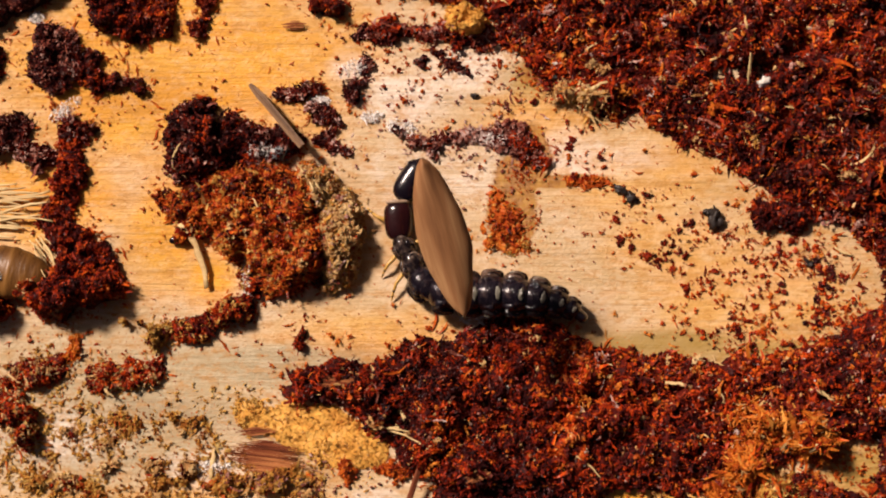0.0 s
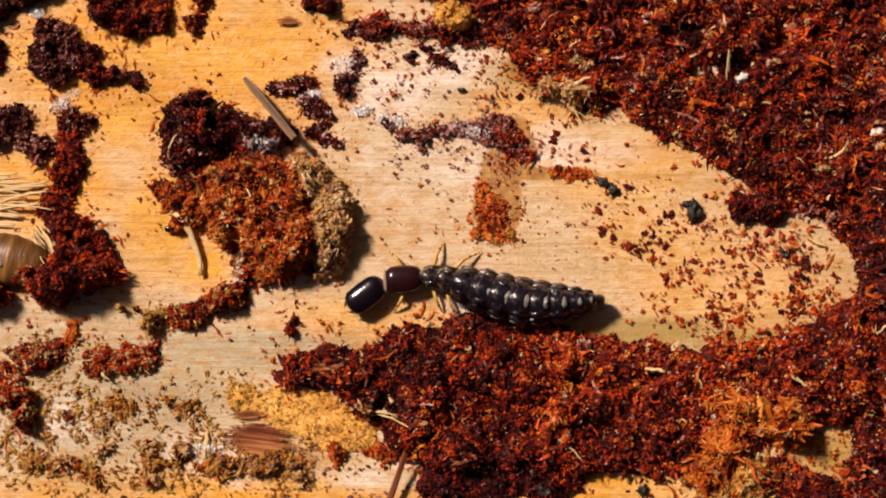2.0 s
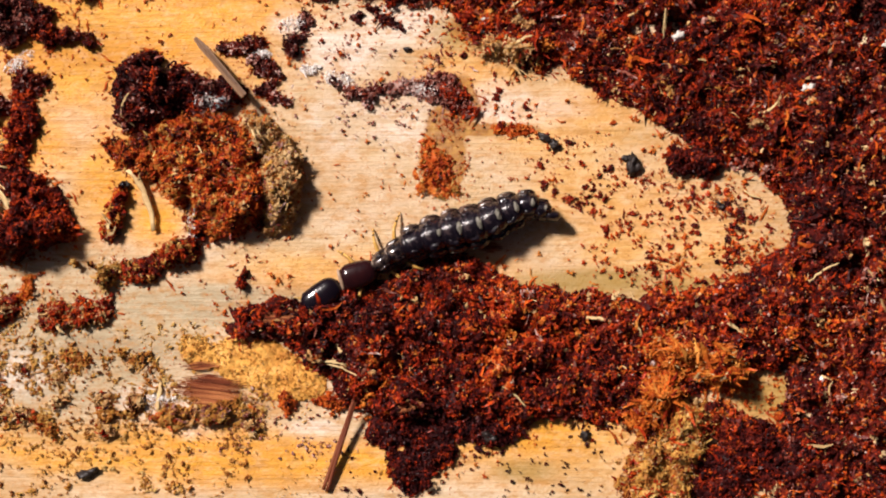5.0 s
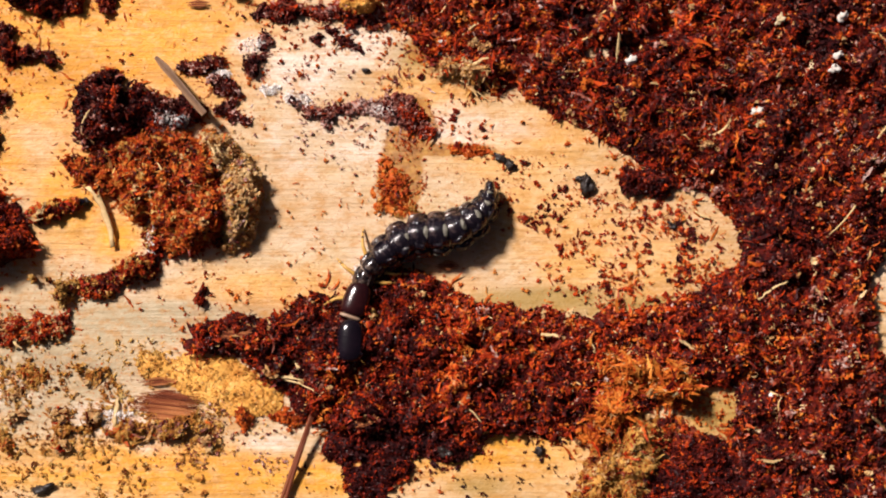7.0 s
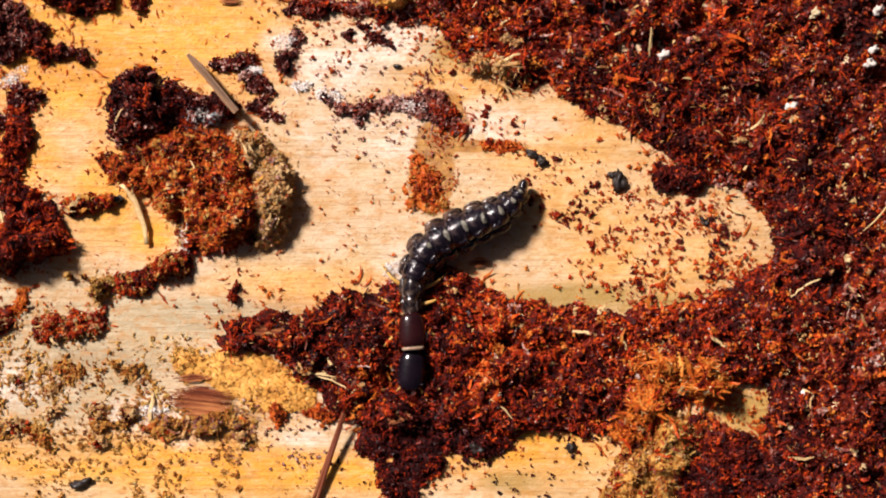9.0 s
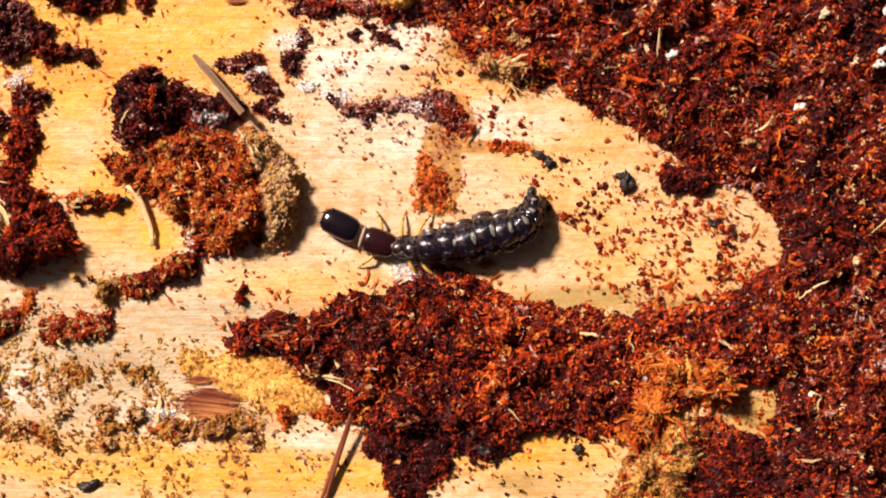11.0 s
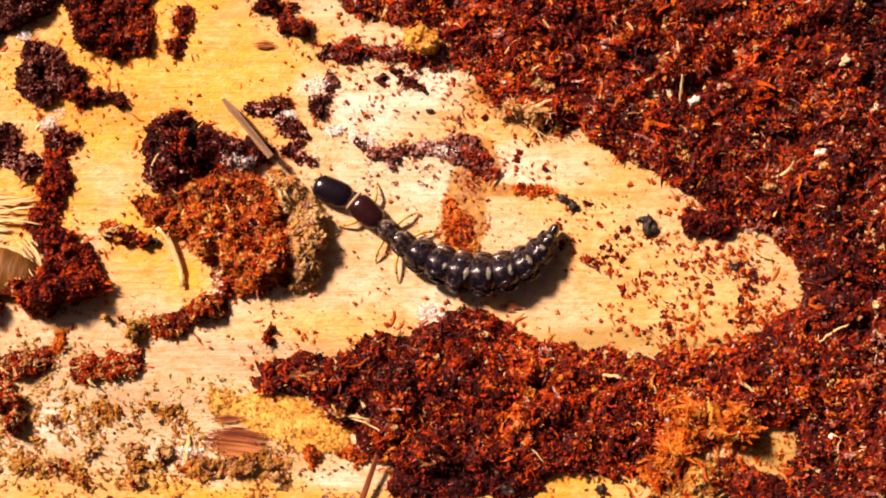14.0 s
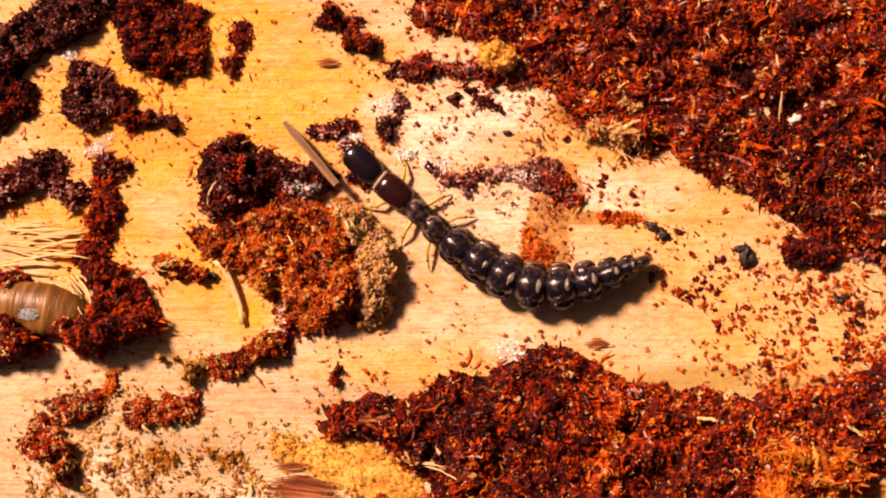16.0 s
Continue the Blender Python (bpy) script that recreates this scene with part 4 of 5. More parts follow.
heap("frass_clump", "pale patch of crumbs on the dark borings", "tan",
     [[(17.32, 10.24, 0.26), (17.76, 10.12, 0.26)]], 1.25, 0.9, dense=16.0, fibres=4.0, size=0.12, chips=8, second=[('rust', 0.4)], group='clumps of borings')
heap("frass_clump", "pale patch of crumbs on the dark borings", "mould",
     [[(19.4, 5.57, 0.31), (19.91, 5.44, 0.31)]], 1.25, 0.9, dense=16.0, fibres=4.0, size=0.12, chips=8, second=[('rust', 0.4)], group='clumps of borings')

# ---- loose litter lying on the open wood ----
def litter(palette, chain, dense, size):
    """Sparse crumbs and splinters on the wood: the largest singly, the dust as one sheet of grains."""
    x0, x1, y0, y1 = span([chain], 0.2)
    n = int((x1 - x0) * (y1 - y0) * dense)
    x, y = RNG.uniform(x0, x1, n), RNG.uniform(y0, y1, n)
    keep = (chain_depth(x, y, chain) > 0.6 * RNG.random(n) ** 2) & (rough(x, y, 1.5, 3) > RNG.uniform(-0.40, 0.42, n))
    x, y = x[keep], y[keep]
    s = size * np.exp(np.minimum(RNG.normal(size=len(x)) * 0.6, 0.9))
    z = np.maximum(ground_at(x, y), log_surface(x, y)) + 0.12 * s
    p = np.stack([x, y, z], 1)
    big = np.argsort(-s)[2 : min(15, len(s) // 3)]
    rest = np.setdiff1d(np.arange(len(s)), big)
    third = rest[::7]
    rest = np.setdiff1d(rest, third)
    a = scatter([q * (1.05, 1.0, 0.75) for q in CLUSTER_SHAPES], CLUSTER_F, p[rest], s[rest], flat_turns(len(rest), 0.25))
    b = scatter([q for q, _ in FIBRES], FIBRE_F, p[third], 1.35 * s[third], flat_turns(len(third), 0.15))
    v, f = both(a, b)
    o = new("wood_dust", mesh_from("wood_dust", v * MM, f))
    o.data.materials.append(CRUMB[palette])
    tagged(o, "fine scattered crumbs of borings on bare wood", "wood dust", kind="stuff")
    meshes = chip_meshes(palette)
    for k in big:
        o = new("crumb", meshes[RNG.integers(0, 10)])
        q = float(min(s[k], 1.5 * size))
        o.matrix_basis = Matrix.LocRotScale(Vector(p[k]) * MM, Euler((RNG.normal() * 0.2, RNG.normal() * 0.2, RNG.uniform(0, 6.28))), (q, q, q))
        tagged(o, "loose reddish-brown crumb of borings on wood", "wood crumb", "loose crumbs on the log")


litter("ember", [(4.0, 3.2, 2.6), (7.0, 1.2, 3.2), (10.5, 0.2, 3.4), (13.0, 0.0, 2.6)], 11.0, 0.045)
litter("ember", [(-4.5, 1.0, 4.5), (0.5, 4.5, 5.0), (1.0, 8.0, 2.5)], 2.5, 0.045)
litter("ember", [(-24.0, 9.5, 3.5), (-20.5, 1.0, 4.0), (-14.0, -2.6, 2.6)], 1.5, 0.045)
litter("olive", [(-26.32, -6.66, 4.07), (-21.86, -7.27, 3.45), (-17.74, -7.89, 3.45)], 22.0, 0.1)
litter("olive", [(-26.59, -10.43, 3.76), (-21.83, -10.72, 4.07), (-15.51, -10.69, 3.76)], 16.0, 0.1)
litter("rust", [(5.6, 1.2, 2.2), (8.88, -0.2, 2.9), (12.6, -0.2, 2.9)], 5.0, 0.13)
litter("rust", [(5.5, 1.24, 2.2), (8.88, -0.32, 3.2), (12.6, -0.32, 3.0)], 6.0, 0.125)
litter("maroon", [(12.6, 1.2, 0.7), (13.5, 0.3, 1.0), (13.6, -0.8, 1.1), (12.9, -1.6, 0.8)], 20.0, 0.13)
litter("rust", [(5.15, 1.24, 2.51), (8.88, -0.32, 3.45), (12.6, -0.32, 3.13)], 5.0, 0.12)
litter("ember", [(5.15, 1.24, 2.51), (8.88, -0.32, 3.45), (12.6, -0.32, 3.13)], 6.0, 0.09)
litter("ember", [(3.9, -0.33, 1.25), (6.39, -1.57, 1.6), (12.5, -1.9, 1.2)], 7.0, 0.09)
litter("ember", [(-6.15, 11.33, 3.45), (-2.99, 10.37, 2.82)], 5, 0.09)
litter("ember", [(-2.36, 3.9, 1.57), (-2.05, 5.63, 1.25)], 40.0, 0.06)
litter("ember", [(-9.26, -2.85, 1.88), (-12.41, -3.48, 1.88)], 3.0, 0.07)
litter("ember", [(-4.23, -1.59, 1.44), (-5.18, -1.12, 0.94)], 16.0, 0.11)
litter("maroon", [(-2.86, -10.32, 1.11), (-0.72, -10.47, 1.42), (1.42, -10.01, 1.11)], 12.0, 0.16)
litter("maroon", [(0.5, -11.07, 4.31), (5.08, -11.98, 2.77)], 7, 0.1)
litter("ember", [(2.03, 7.04, 1.88), (4.54, 5.62, 1.88), (6.72, 4.05, 1.88)], 5.0, 0.1)
litter("rust", [(0.15, 8.47, 1.88), (2.66, 6.57, 2.19), (5.16, 4.37, 2.19), (3.59, 1.86, 1.88)], 2.2, 0.15)
litter("ember", [(-2.2, 6.26, 0.69), (-2.05, 5, 0.94), (-1.92, 3.43, 1.25)], 75.0, 0.06)
litter("ember", [(-8.04, 10.07, 2.51), (-5.51, 8.8, 1.88)], 7.0, 0.09)
litter("ember", [(-6.13, 1.23, 8.15), (3.28, 5.63, 6.89)], 1.8, 0.07)
litter("ember", [(-18.85, 11.38, 9.4), (-21.97, 3.44, 4.7)], 0.9, 0.08)
litter("yellow", [(-16.28, -12.59, 3.69), (-11.7, -12.59, 4), (-6.82, -12.59, 1.85)], 12.0, 0.05)
litter("mould", [(-14.79, -10.77, 1.85), (-11.13, -10.16, 2.15), (-8.06, -11.07, 1.54)], 16.0, 0.07)
litter("maroon", [(-6.82, -12.89, 1.85), (-3.77, -11.98, 2.15)], 22.0, 0.1)
# crumbs strewn densely to help darken the wood shaded by the mat
litter("ember", [(13.67, -8.95, 1.85), (15.8, -9.56, 1.54)], 26.0, 0.1)
litter("ember", [(-1.42, 11, 2.19), (-4.25, 10.06, 2.51)], 9.0, 0.085)
litter("mould", [(-9.3, 8.81, 2.51), (-4.25, 6.58, 2.82)], 9, 0.08)


# ---- single things ----
def tube(rings, sides=8, caps=True):
    """A bmesh skin over rings of (centre, side vector, up vector)."""
    bm = bmesh.new()
    rows = []
    for c, u, v in rings:
        rows.append([bm.verts.new(c + u * math.cos(2 * math.pi * k / sides) + v * math.sin(2 * math.pi * k / sides)) for k in range(sides)])
    for a, b in zip(rows, rows[1:]):
        for k in range(sides):
            bm.faces.new((a[k], a[(k + 1) % sides], b[(k + 1) % sides], b[k]))
    if caps:
        bm.faces.new(rows[0][::-1])
        bm.faces.new(rows[-1])
    return bm


def top_at(x, y):
    return float(max(ground_at(np.array([x]), np.array([y]))[0], log_surface(np.array([x]), np.array([y]))[0]))


def splinter(x0, y0, x1, y1, wide, bend=0.0, lift=0.0):
    """A pale splinter lying between two places, bowed sideways, frayed at its tips."""
    a, b = Vector((x0, y0, top_at(x0, y0) + 0.10 + lift)), Vector((x1, y1, top_at(x1, y1) + 0.10 + lift))
    mid = top_at((x0 + x1) / 2, (y0 + y1) / 2) + 0.1 + lift
    d = b - a
    side = Vector((-d.y, d.x, 0)).normalized()
    up = Vector((0, 0, 1))
    rings = []
    for k in range(9):
        t = k / 8
        c = a.lerp(b, t) + side * (0.6 * bend * d.length * 4 * t * (1 - t)) + up * (max(0.0, mid - (a.z + b.z) / 2) * 4 * t * (1 - t))
        c += side * float(RNG.normal() * 0.10 * wide)
        w = 0.5 * wide * (0.35 + 0.65 * math.sin(math.pi * min(max(t, 0.08), 0.92)) ** 0.5) * float(RNG.uniform(0.6, 1.1))
        rings.append((c * MM, side * w * MM, up * 0.3 * w * MM))
    ob = part("splinter", tube(rings, 6), STRAW, None)
    tagged(ob, "thin pale straw-coloured wood splinter", "splinter", "wood splinters")


def shaft(name, label, category, mat, x0, y0, z0, x1, y1, z1, wide, grooves, parts=1):
    """A ridged stalk along its own x axis; two strands where it is split."""
    a, b = Vector((x0, y0, z0)), Vector((x1, y1, z1))
    root = tagged(new(name), label, category)
    d = b - a
    root.matrix_basis = Matrix.LocRotScale(a * MM, Euler((0, -math.atan2(d.z, math.hypot(d.x, d.y)), math.atan2(d.y, d.x))), None)
    side, up = Vector((0, 1, 0)), Vector((0, 0, 1))
    for s in range(parts):
        rings = []
        shift = (s - (parts - 1) / 2) * wide * 0.9
        for k in range(21):
            t = k / 20
            w = wide * (0.5 + 0.5 * min(1, 5 * t + 0.1)) / (1 if parts == 1 else 1.7) * (1 + 0.06 * math.sin(11 * t + s))
            c = Vector((d.length * t, 0, 0)) + side * (shift * (0.3 + t) + 0.14 * wide * math.sin(5 * t + s)) + up * 0.1 * wide * math.sin(7 * t + 2 * s)
            rings.append((c * MM, side * w * MM, up * 0.6 * w * MM))
        bm = tube(rings, 20)
        for i, v in enumerate(bm.verts):
            if grooves and i % 20 % 3 == 0:
                k = i // 20
                v.co = v.co.lerp(rings[k][0], 0.30 + 0.10 * math.sin(1.7 * k + i))
        part("stalk" if parts == 1 else "strand", bm, mat, root, smooth=not grooves)


def twig(*v):
    shaft("twig", "short grey-brown ridged twig leaning on borings", "twig", TWIG, *v, True)


def needle(*v):
    shaft("pine_needle", "dry red-brown split pine needle", "pine needle", NEEDLE, *v, False, 2)


def lump(size, seed, detail=2, jag=0.25):
    """An irregular stone-like bmesh with half axes size in millimetres."""
    bm = bmesh.new()
    bmesh.ops.create_icosphere(bm, subdivisions=detail, radius=1.0)
    for v in bm.verts:
        n = noise.noise(v.co * 1.3 + Vector((seed, seed * 0.7, 0))) + 0.5 * noise.noise(v.co * 3.1 + Vector((0, seed, 2)))
        v.co *= 1.0 + jag * n
        v.co = Vector((v.co.x * size[0], v.co.y * size[1], v.co.z * size[2])) * MM
    return bm


def drop(name, bm, mat, x, y, z, turn, label, category, group=""):
    ob = part(name, bm, mat)
    ob.matrix_basis = pose(x * MM, y * MM, z * MM, 0, 0, turn)
    return tagged(ob, label, category, group)


def pebble(kind, x, y, r):
    mat, label = {"grit": (GRIT, "small whitish mineral grain among borings"), "resin": (RESIN, "small yellowish resin grain among borings"),
                  "fluff": (FLUFF, "small white tuft of mould among borings")}[kind]
    drop("grain", lump((0.8 * r, 0.55 * r, 0.5 * r), x + y, 3, 0.7), mat, x, y, top_at(x, y) + 0.35 * r, 60 + 40 * math.sin(9 * x), label, "mineral grain" if kind != "fluff" else "mould")


def speck(x, y, rx, ry, turn):
    drop("bark_speck", lump((rx, ry, 0.8 * min(rx, ry)), x - y, 3, 0.95), CHAR, x, y, top_at(x, y) + 0.4 * min(rx, ry), turn,
         "small black charred-looking bark speck on wood", "bark speck", "black bark specks")


def flake(x, y, lx, ly, turn):
    """A thin plate of bark torn along its fibres: strips of uneven length side by side."""
    base = top_at(x, y)
    n = max(6, int(ly / 0.045))
    root = tagged(new("bark_flake"), "flat reddish-brown fibrous bark flake", "bark flake", "bark flakes")
    root.matrix_basis = pose(x * MM, y * MM, (base + 0.10) * MM, 0, 0, turn)
    for k in range(n):
        v0 = -1 + 2 * (k + 0.5) / n
        reach = lx * (1 - 0.75 * abs(v0) ** 2.2) * RNG.uniform(0.7, 1.08)
        sh, _ = fibre_shape((RNG.normal() * 0.02, RNG.normal() * 0.03, 0), 0.11)
        q = sh * (reach, 1, 0.7) * (1, ly / n * 2.2 / 0.11 * 0.62, 0.9) + (lx * RNG.normal() * 0.08, v0 * ly, RNG.uniform(0, 0.07) + 0.05 * v0)
        part("strip", mesh_from("strip", q * MM, FIBRE_F), FLAKE, root)


def shell(x, y, rx, ry, turn):
    """A brown pupal shell, ringed, half sunk in the borings."""
    rings = []
    for k in range(33):
        t = -1 + 2 * k / 32
        r = math.sqrt(max(0.0, 1 - abs(t) ** 2.6)) * (1 + 0.012 * math.sin(26 * t) + 0.03 * math.sin(7 * t)) + 0.004
        rings.append((Vector((t * rx, 0, 0)) * MM, Vector((0, ry * r, 0)) * MM, Vector((0, 0, 0.9 * r)) * MM))
    drop("pupal_shell", tube(rings, 24), PUPA, x, y, 0.5, turn, "smooth brown insect shell half buried in borings", "insect shell")


def tuft(kind, x, y, rx, ry, turn, on=None):
    """A tuft of mould: many fine curled threads over a low cushion."""
    base = top_at(x, y)
    n = int(300 + 900 * rx * ry)
    a, r = RNG.random(n) * 6.283, RNG.random(n) ** 0.6
    px, py = r * np.cos(a) * rx * 1.15, r * np.sin(a) * ry * 1.15
    c, s = math.cos(radians(turn)), math.sin(radians(turn))
    gx, gy = x + px * c - py * s, y + px * s + py * c
    keep = rough(gx, gy, 0.7, 3) > RNG.uniform(-0.7, 0.5, n)
    gx, gy, r = gx[keep], gy[keep], r[keep]
    n = len(gx)
    g = np.maximum(ground_at(gx, gy), log_surface(gx, gy))
    p = np.stack([gx - x, gy - y, g - base + 0.14 * RNG.random(n) * (1.2 - r)], 1)
    k = n // 2
    v, f = both(scatter([q * (1, 0.5, 0.5) for q, _ in FIBRES], FIBRE_F, p[:k], 0.09 * np.exp(RNG.normal(size=k) * 0.4), flat_turns(k, 0.5)),
                scatter(GRAIN_SHAPES, OCT_F, p[k:], 0.045 * np.exp(RNG.normal(size=n - k) * 0.4), turns(n - k)))
    ob = part("mould_tuft", mesh_from("mould_tuft", v * MM, f), FLUFF if kind == "fluff" else BLUE)
    ob.location = Vector((x, y, base if on is None else on)) * MM
    tagged(ob, "white cottony tuft of mould" if kind == "fluff" else "blue-grey dusty spot of mould", "mould")


# pale wood splinters
splinter(-19.05, 7.45, -19.75, 6.2, 0.13, -0.18, 0.1)
splinter(-19.75, 6.2, -19.1, 5.7, 0.12, 0.1, 0.1)
splinter(-13.2, 6.25, -12.3, 4.85, 0.13, 0.06, 0.1)
splinter(-16.55, 3.75, -15.85, 2.55, 0.14, 0.05, 0.1)
splinter(-15.7, 4.7, -15.2, 3.9, 0.10, 0.1, 0.1)
splinter(5.31, -4.75, 6.62, -4.99, 0.22, 0.1)
splinter(12.65, -4.99, 13.53, -5.66, 0.25, 0)
splinter(7.73, -5.08, 8.21, -5.66, 0.15, 0.2)
splinter(2.88, -6.76, 3.19, -7.49, 0.12, 0.3)
splinter(0.86, -8.41, 2.08, -9.5, 0.12, 0.1)
splinter(-8.82, -7.04, -7.65, -7.07, 0.15, 0)
splinter(-8.72, -7.19, -6.76, -7.92, 0.12, 0.1)
splinter(-8.03, -5.97, -7.72, -6.88, 0.22, 0.05)
splinter(-3.52, -9.86, -2.79, -10.04, 0.15, 0.1)
splinter(12.55, -7.68, 12.09, -8.22, 0.18, 0.1)
splinter(22.28, 2.17, 20.97, 0.65, 0.15, 0.08)
splinter(22.91, -9.2, 24.07, -10.16, 0.22, 0.1)
splinter(17.07, -2.9, 18.63, -1.92, 0.15, 0.1)
splinter(19.99, 11.18, 20.98, 11.95, 0.25, 0.1)
splinter(23.61, 5.8, 24.48, 6.75, 0.18, 0.1)
splinter(9.77, 12.37, 9.69, 10.68, 0.15, 0)
splinter(6.77, -6.21, 6.98, -6.67, 0.09, 0.4)
splinter(15.73, 6.97, 14.01, 6.18, 0.18, 0.35)
splinter(20.18, -1.3, 19.98, -1.92, 0.15, 0.1)
splinter(14.76, 1.64, 13.84, 2.05, 0.15, 0.1)
splinter(-17.65, -8.16, -17.76, -9.72, 0.28, 0)
splinter(2.03, 14.92, 2.4, 14.44, 0.19, 0)
splinter(-9.19, -7.04, -7.48, -7.25, 0.16, 0.05)
splinter(9.66, 11.83, 9.59, 10.27, 0.13, 0)
splinter(1.09, 11.86, 2.96, 12.8, 0.13, 0.1)
splinter(0.59, 9.55, 2.45, 8.22, 0.09, 0.05)
splinter(-12.98, 6.16, -11.81, 4.54, 0.12, 0.1)
splinter(-16.37, 3.25, -15.78, 1.93, 0.15, 0.2)
splinter(1.02, 9.54, 2.61, 10.4, 0.23, 0.1)
# torn straw-coloured wood fibres
splinter(-30.84, 5.18, -27.64, 5.3, 0.1, -0.01, 0.15)
splinter(-31.04, 4.19, -27.98, 3.39, 0.12, -0.02, 0.15)
splinter(-29.88, 4.31, -26.82, 4.38, 0.11, -0.01, 0.15)
splinter(-30.67, 3.64, -29.16, 3.27, 0.11, -0.03, 0.15)
splinter(-29.87, 3.15, -27.38, 3.2, 0.09, 0.05, 0.15)
splinter(-31.23, 4.46, -28.33, 4.23, 0.11, 0.00, 0.15)
splinter(-29.46, 4.64, -26.44, 4.85, 0.16, 0.01, 0.15)
splinter(-29.24, 3.67, -26.84, 3.65, 0.16, 0.07, 0.15)
splinter(-30.39, 3.25, -27.88, 3.29, 0.15, 0.03, 0.15)
splinter(-30.72, 3.2, -28.03, 3.13, 0.14, 0.03, 0.15)
splinter(-29.45, 4.93, -26.36, 5.14, 0.17, -0.10, 0.15)
splinter(-31.0, 3.25, -27.47, 3.75, 0.16, 0.02, 0.15)
splinter(-30.48, 5.26, -28.79, 5.16, 0.11, 0.07, 0.15)
splinter(-30.67, 5.08, -28.12, 4.66, 0.17, 0.04, 0.15)
splinter(-30.0, 4.85, -27.01, 5.02, 0.15, 0.07, 0.15)
splinter(-29.65, 3.9, -26.74, 3.84, 0.14, -0.06, 0.15)
splinter(-31.13, 4.15, -28.61, 3.96, 0.16, -0.02, 0.15)
splinter(-30.05, 5.34, -28.11, 5.52, 0.12, -0.01, 0.15)
splinter(-30.4, 3.1, -28.15, 2.74, 0.13, -0.10, 0.15)
splinter(-28.97, 4.01, -26.29, 4.53, 0.17, 0.05, 0.15)
splinter(-29.26, 3.51, -26.03, 3.49, 0.13, 0.10, 0.15)
splinter(-29.92, 4.73, -27.75, 4.3, 0.14, 0.07, 0.15)
splinter(-30.41, 4.28, -27.42, 3.91, 0.1, -0.02, 0.15)
splinter(-29.67, 4.37, -27.46, 4.58, 0.17, 0.12, 0.15)
splinter(-30.72, 5.03, -28.5, 5.33, 0.13, 0.04, 0.15)
splinter(-30.35, 5.08, -27.44, 5.03, 0.18, -0.01, 0.15)
splinter(-27.12, 2.36, -26.47, 0.91, 0.1, -0.03, 0.1)
splinter(-26.64, 2.66, -26.04, 1.98, 0.11, 0.17, 0.1)
splinter(-27.47, 2.55, -26.51, 1.57, 0.13, 0.11, 0.1)
splinter(-27.31, 2.46, -26.27, 0.73, 0.12, 0.08, 0.1)
splinter(-27.23, 2.37, -26.12, 0.37, 0.09, -0.04, 0.1)
splinter(-26.84, 2.53, -25.74, 0.97, 0.14, 0.16, 0.1)
splinter(-27.1, 2.64, -25.91, 1.58, 0.13, -0.12, 0.1)
splinter(-26.82, 2.71, -26.2, 1.34, 0.14, 0.03, 0.1)
splinter(-26.99, 2.79, -26.07, 1.15, 0.09, 0.07, 0.1)
splinter(-26.71, 2.29, -25.99, 1.53, 0.14, -0.06, 0.1)
# pale curved slivers of wood
splinter(-19.44, 3.36, -18.1, 0.03, 0.41, 0.14, 0.1)
splinter(-19.0, 3.12, -18.19, 0.18, 0.2, 0.12, 0.1)
twig(-15.82, 10.53, 0.7, -12.95, 7.23, 1.4, 0.21)
needle(-6.39, -7.2, 1.25, -8.65, -13.94, 0.14, 0.18)
pebble("grit", 10.4, 10.42, 0.4)
pebble("grit", 21.53, 10.41, 0.34)
pebble("grit", 21.41, 9.72, 0.43)
pebble("resin", 20.27, 9.84, 0.37)
pebble("grit", 17.39, 7.51, 0.31)
pebble("grit", 22.02, 12.76, 0.43)
pebble("resin", 18.53, 12.51, 0.4)
pebble("grit", -0.11, 11.5, 0.15)
pebble("grit", 17.09, 7.47, 0.28)
pebble("grit", -2.55, -5.01, 0.15)
pebble("resin", 19.26, -8.87, 0.22)
pebble("fluff", 17.61, -8.05, 0.18)
speck(3.15, 5.04, 0.28, 0.18, -40)
speck(3.71, 4.6, 0.34, 0.22, -35)
speck(7.96, 3.45, 0.46, 0.34, 70)
speck(7.55, 3.85, 0.24, 0.16, 20)
speck(0.19, -11.1, 0.37, 0.25, 0)
speck(5.22, -11.04, 0.28, 0.22, 0)
speck(-21.5, -13.06, 0.49, 0.25, 10)
speck(12.59, 1.23, 0.25, 0.16, -20)
speck(-0.16, 10.81, 0.19, 0.13, 0)
speck(-4.29, 9.92, 0.18, 0.12, 0)
speck(-19.65, 2.54, 0.23, 0.2, 0)
# flat flakes of red bark
flake(-14.95, -8.58, 2.15, 0.84, -6)
flake(-15.40, -7.28, 1.10, 0.22, 5)
flake(-10.9, -4.85, 1.2, 0.45, -6)
flake(-13.59, 13.69, 0.64, 0.23, 0)
flake(0.3, -0.96, 0.69, 0.28, 0)
flake(-4.08, -9.4, 0.8, 0.28, 20)
shell(-29.0, 0.95, 2.92, 1.34, -8)
# tufts of mould
tuft("fluff", -4.2, -1.35, 0.75, 0.5, 0)
tuft("fluff", -3.0, 7.6, 0.8, 0.3, -10)
tuft("fluff", -25.72, 9.45, 0.88, 0.35, 35)
tuft("fluff", -27.32, 14.29, 0.35, 0.26, 0)
tuft("fluff", -15.35, 7.21, 0.76, 0.41, 0)
tuft("blue", -14.17, 6.96, 0.47, 0.29, 0)
tuft("blue", -28.97, 0.62, 0.44, 0.26, 0, 1.38)
tuft("fluff", -15.94, 0.61, 0.23, 1.05, 5)
tuft("fluff", -10.54, 11.45, 0.81, 0.38, 20)
tuft("fluff", -8.0, 8.28, 0.81, 0.38, -20)
tuft("fluff", -12.27, 9.72, 0.5, 0.25, 0)
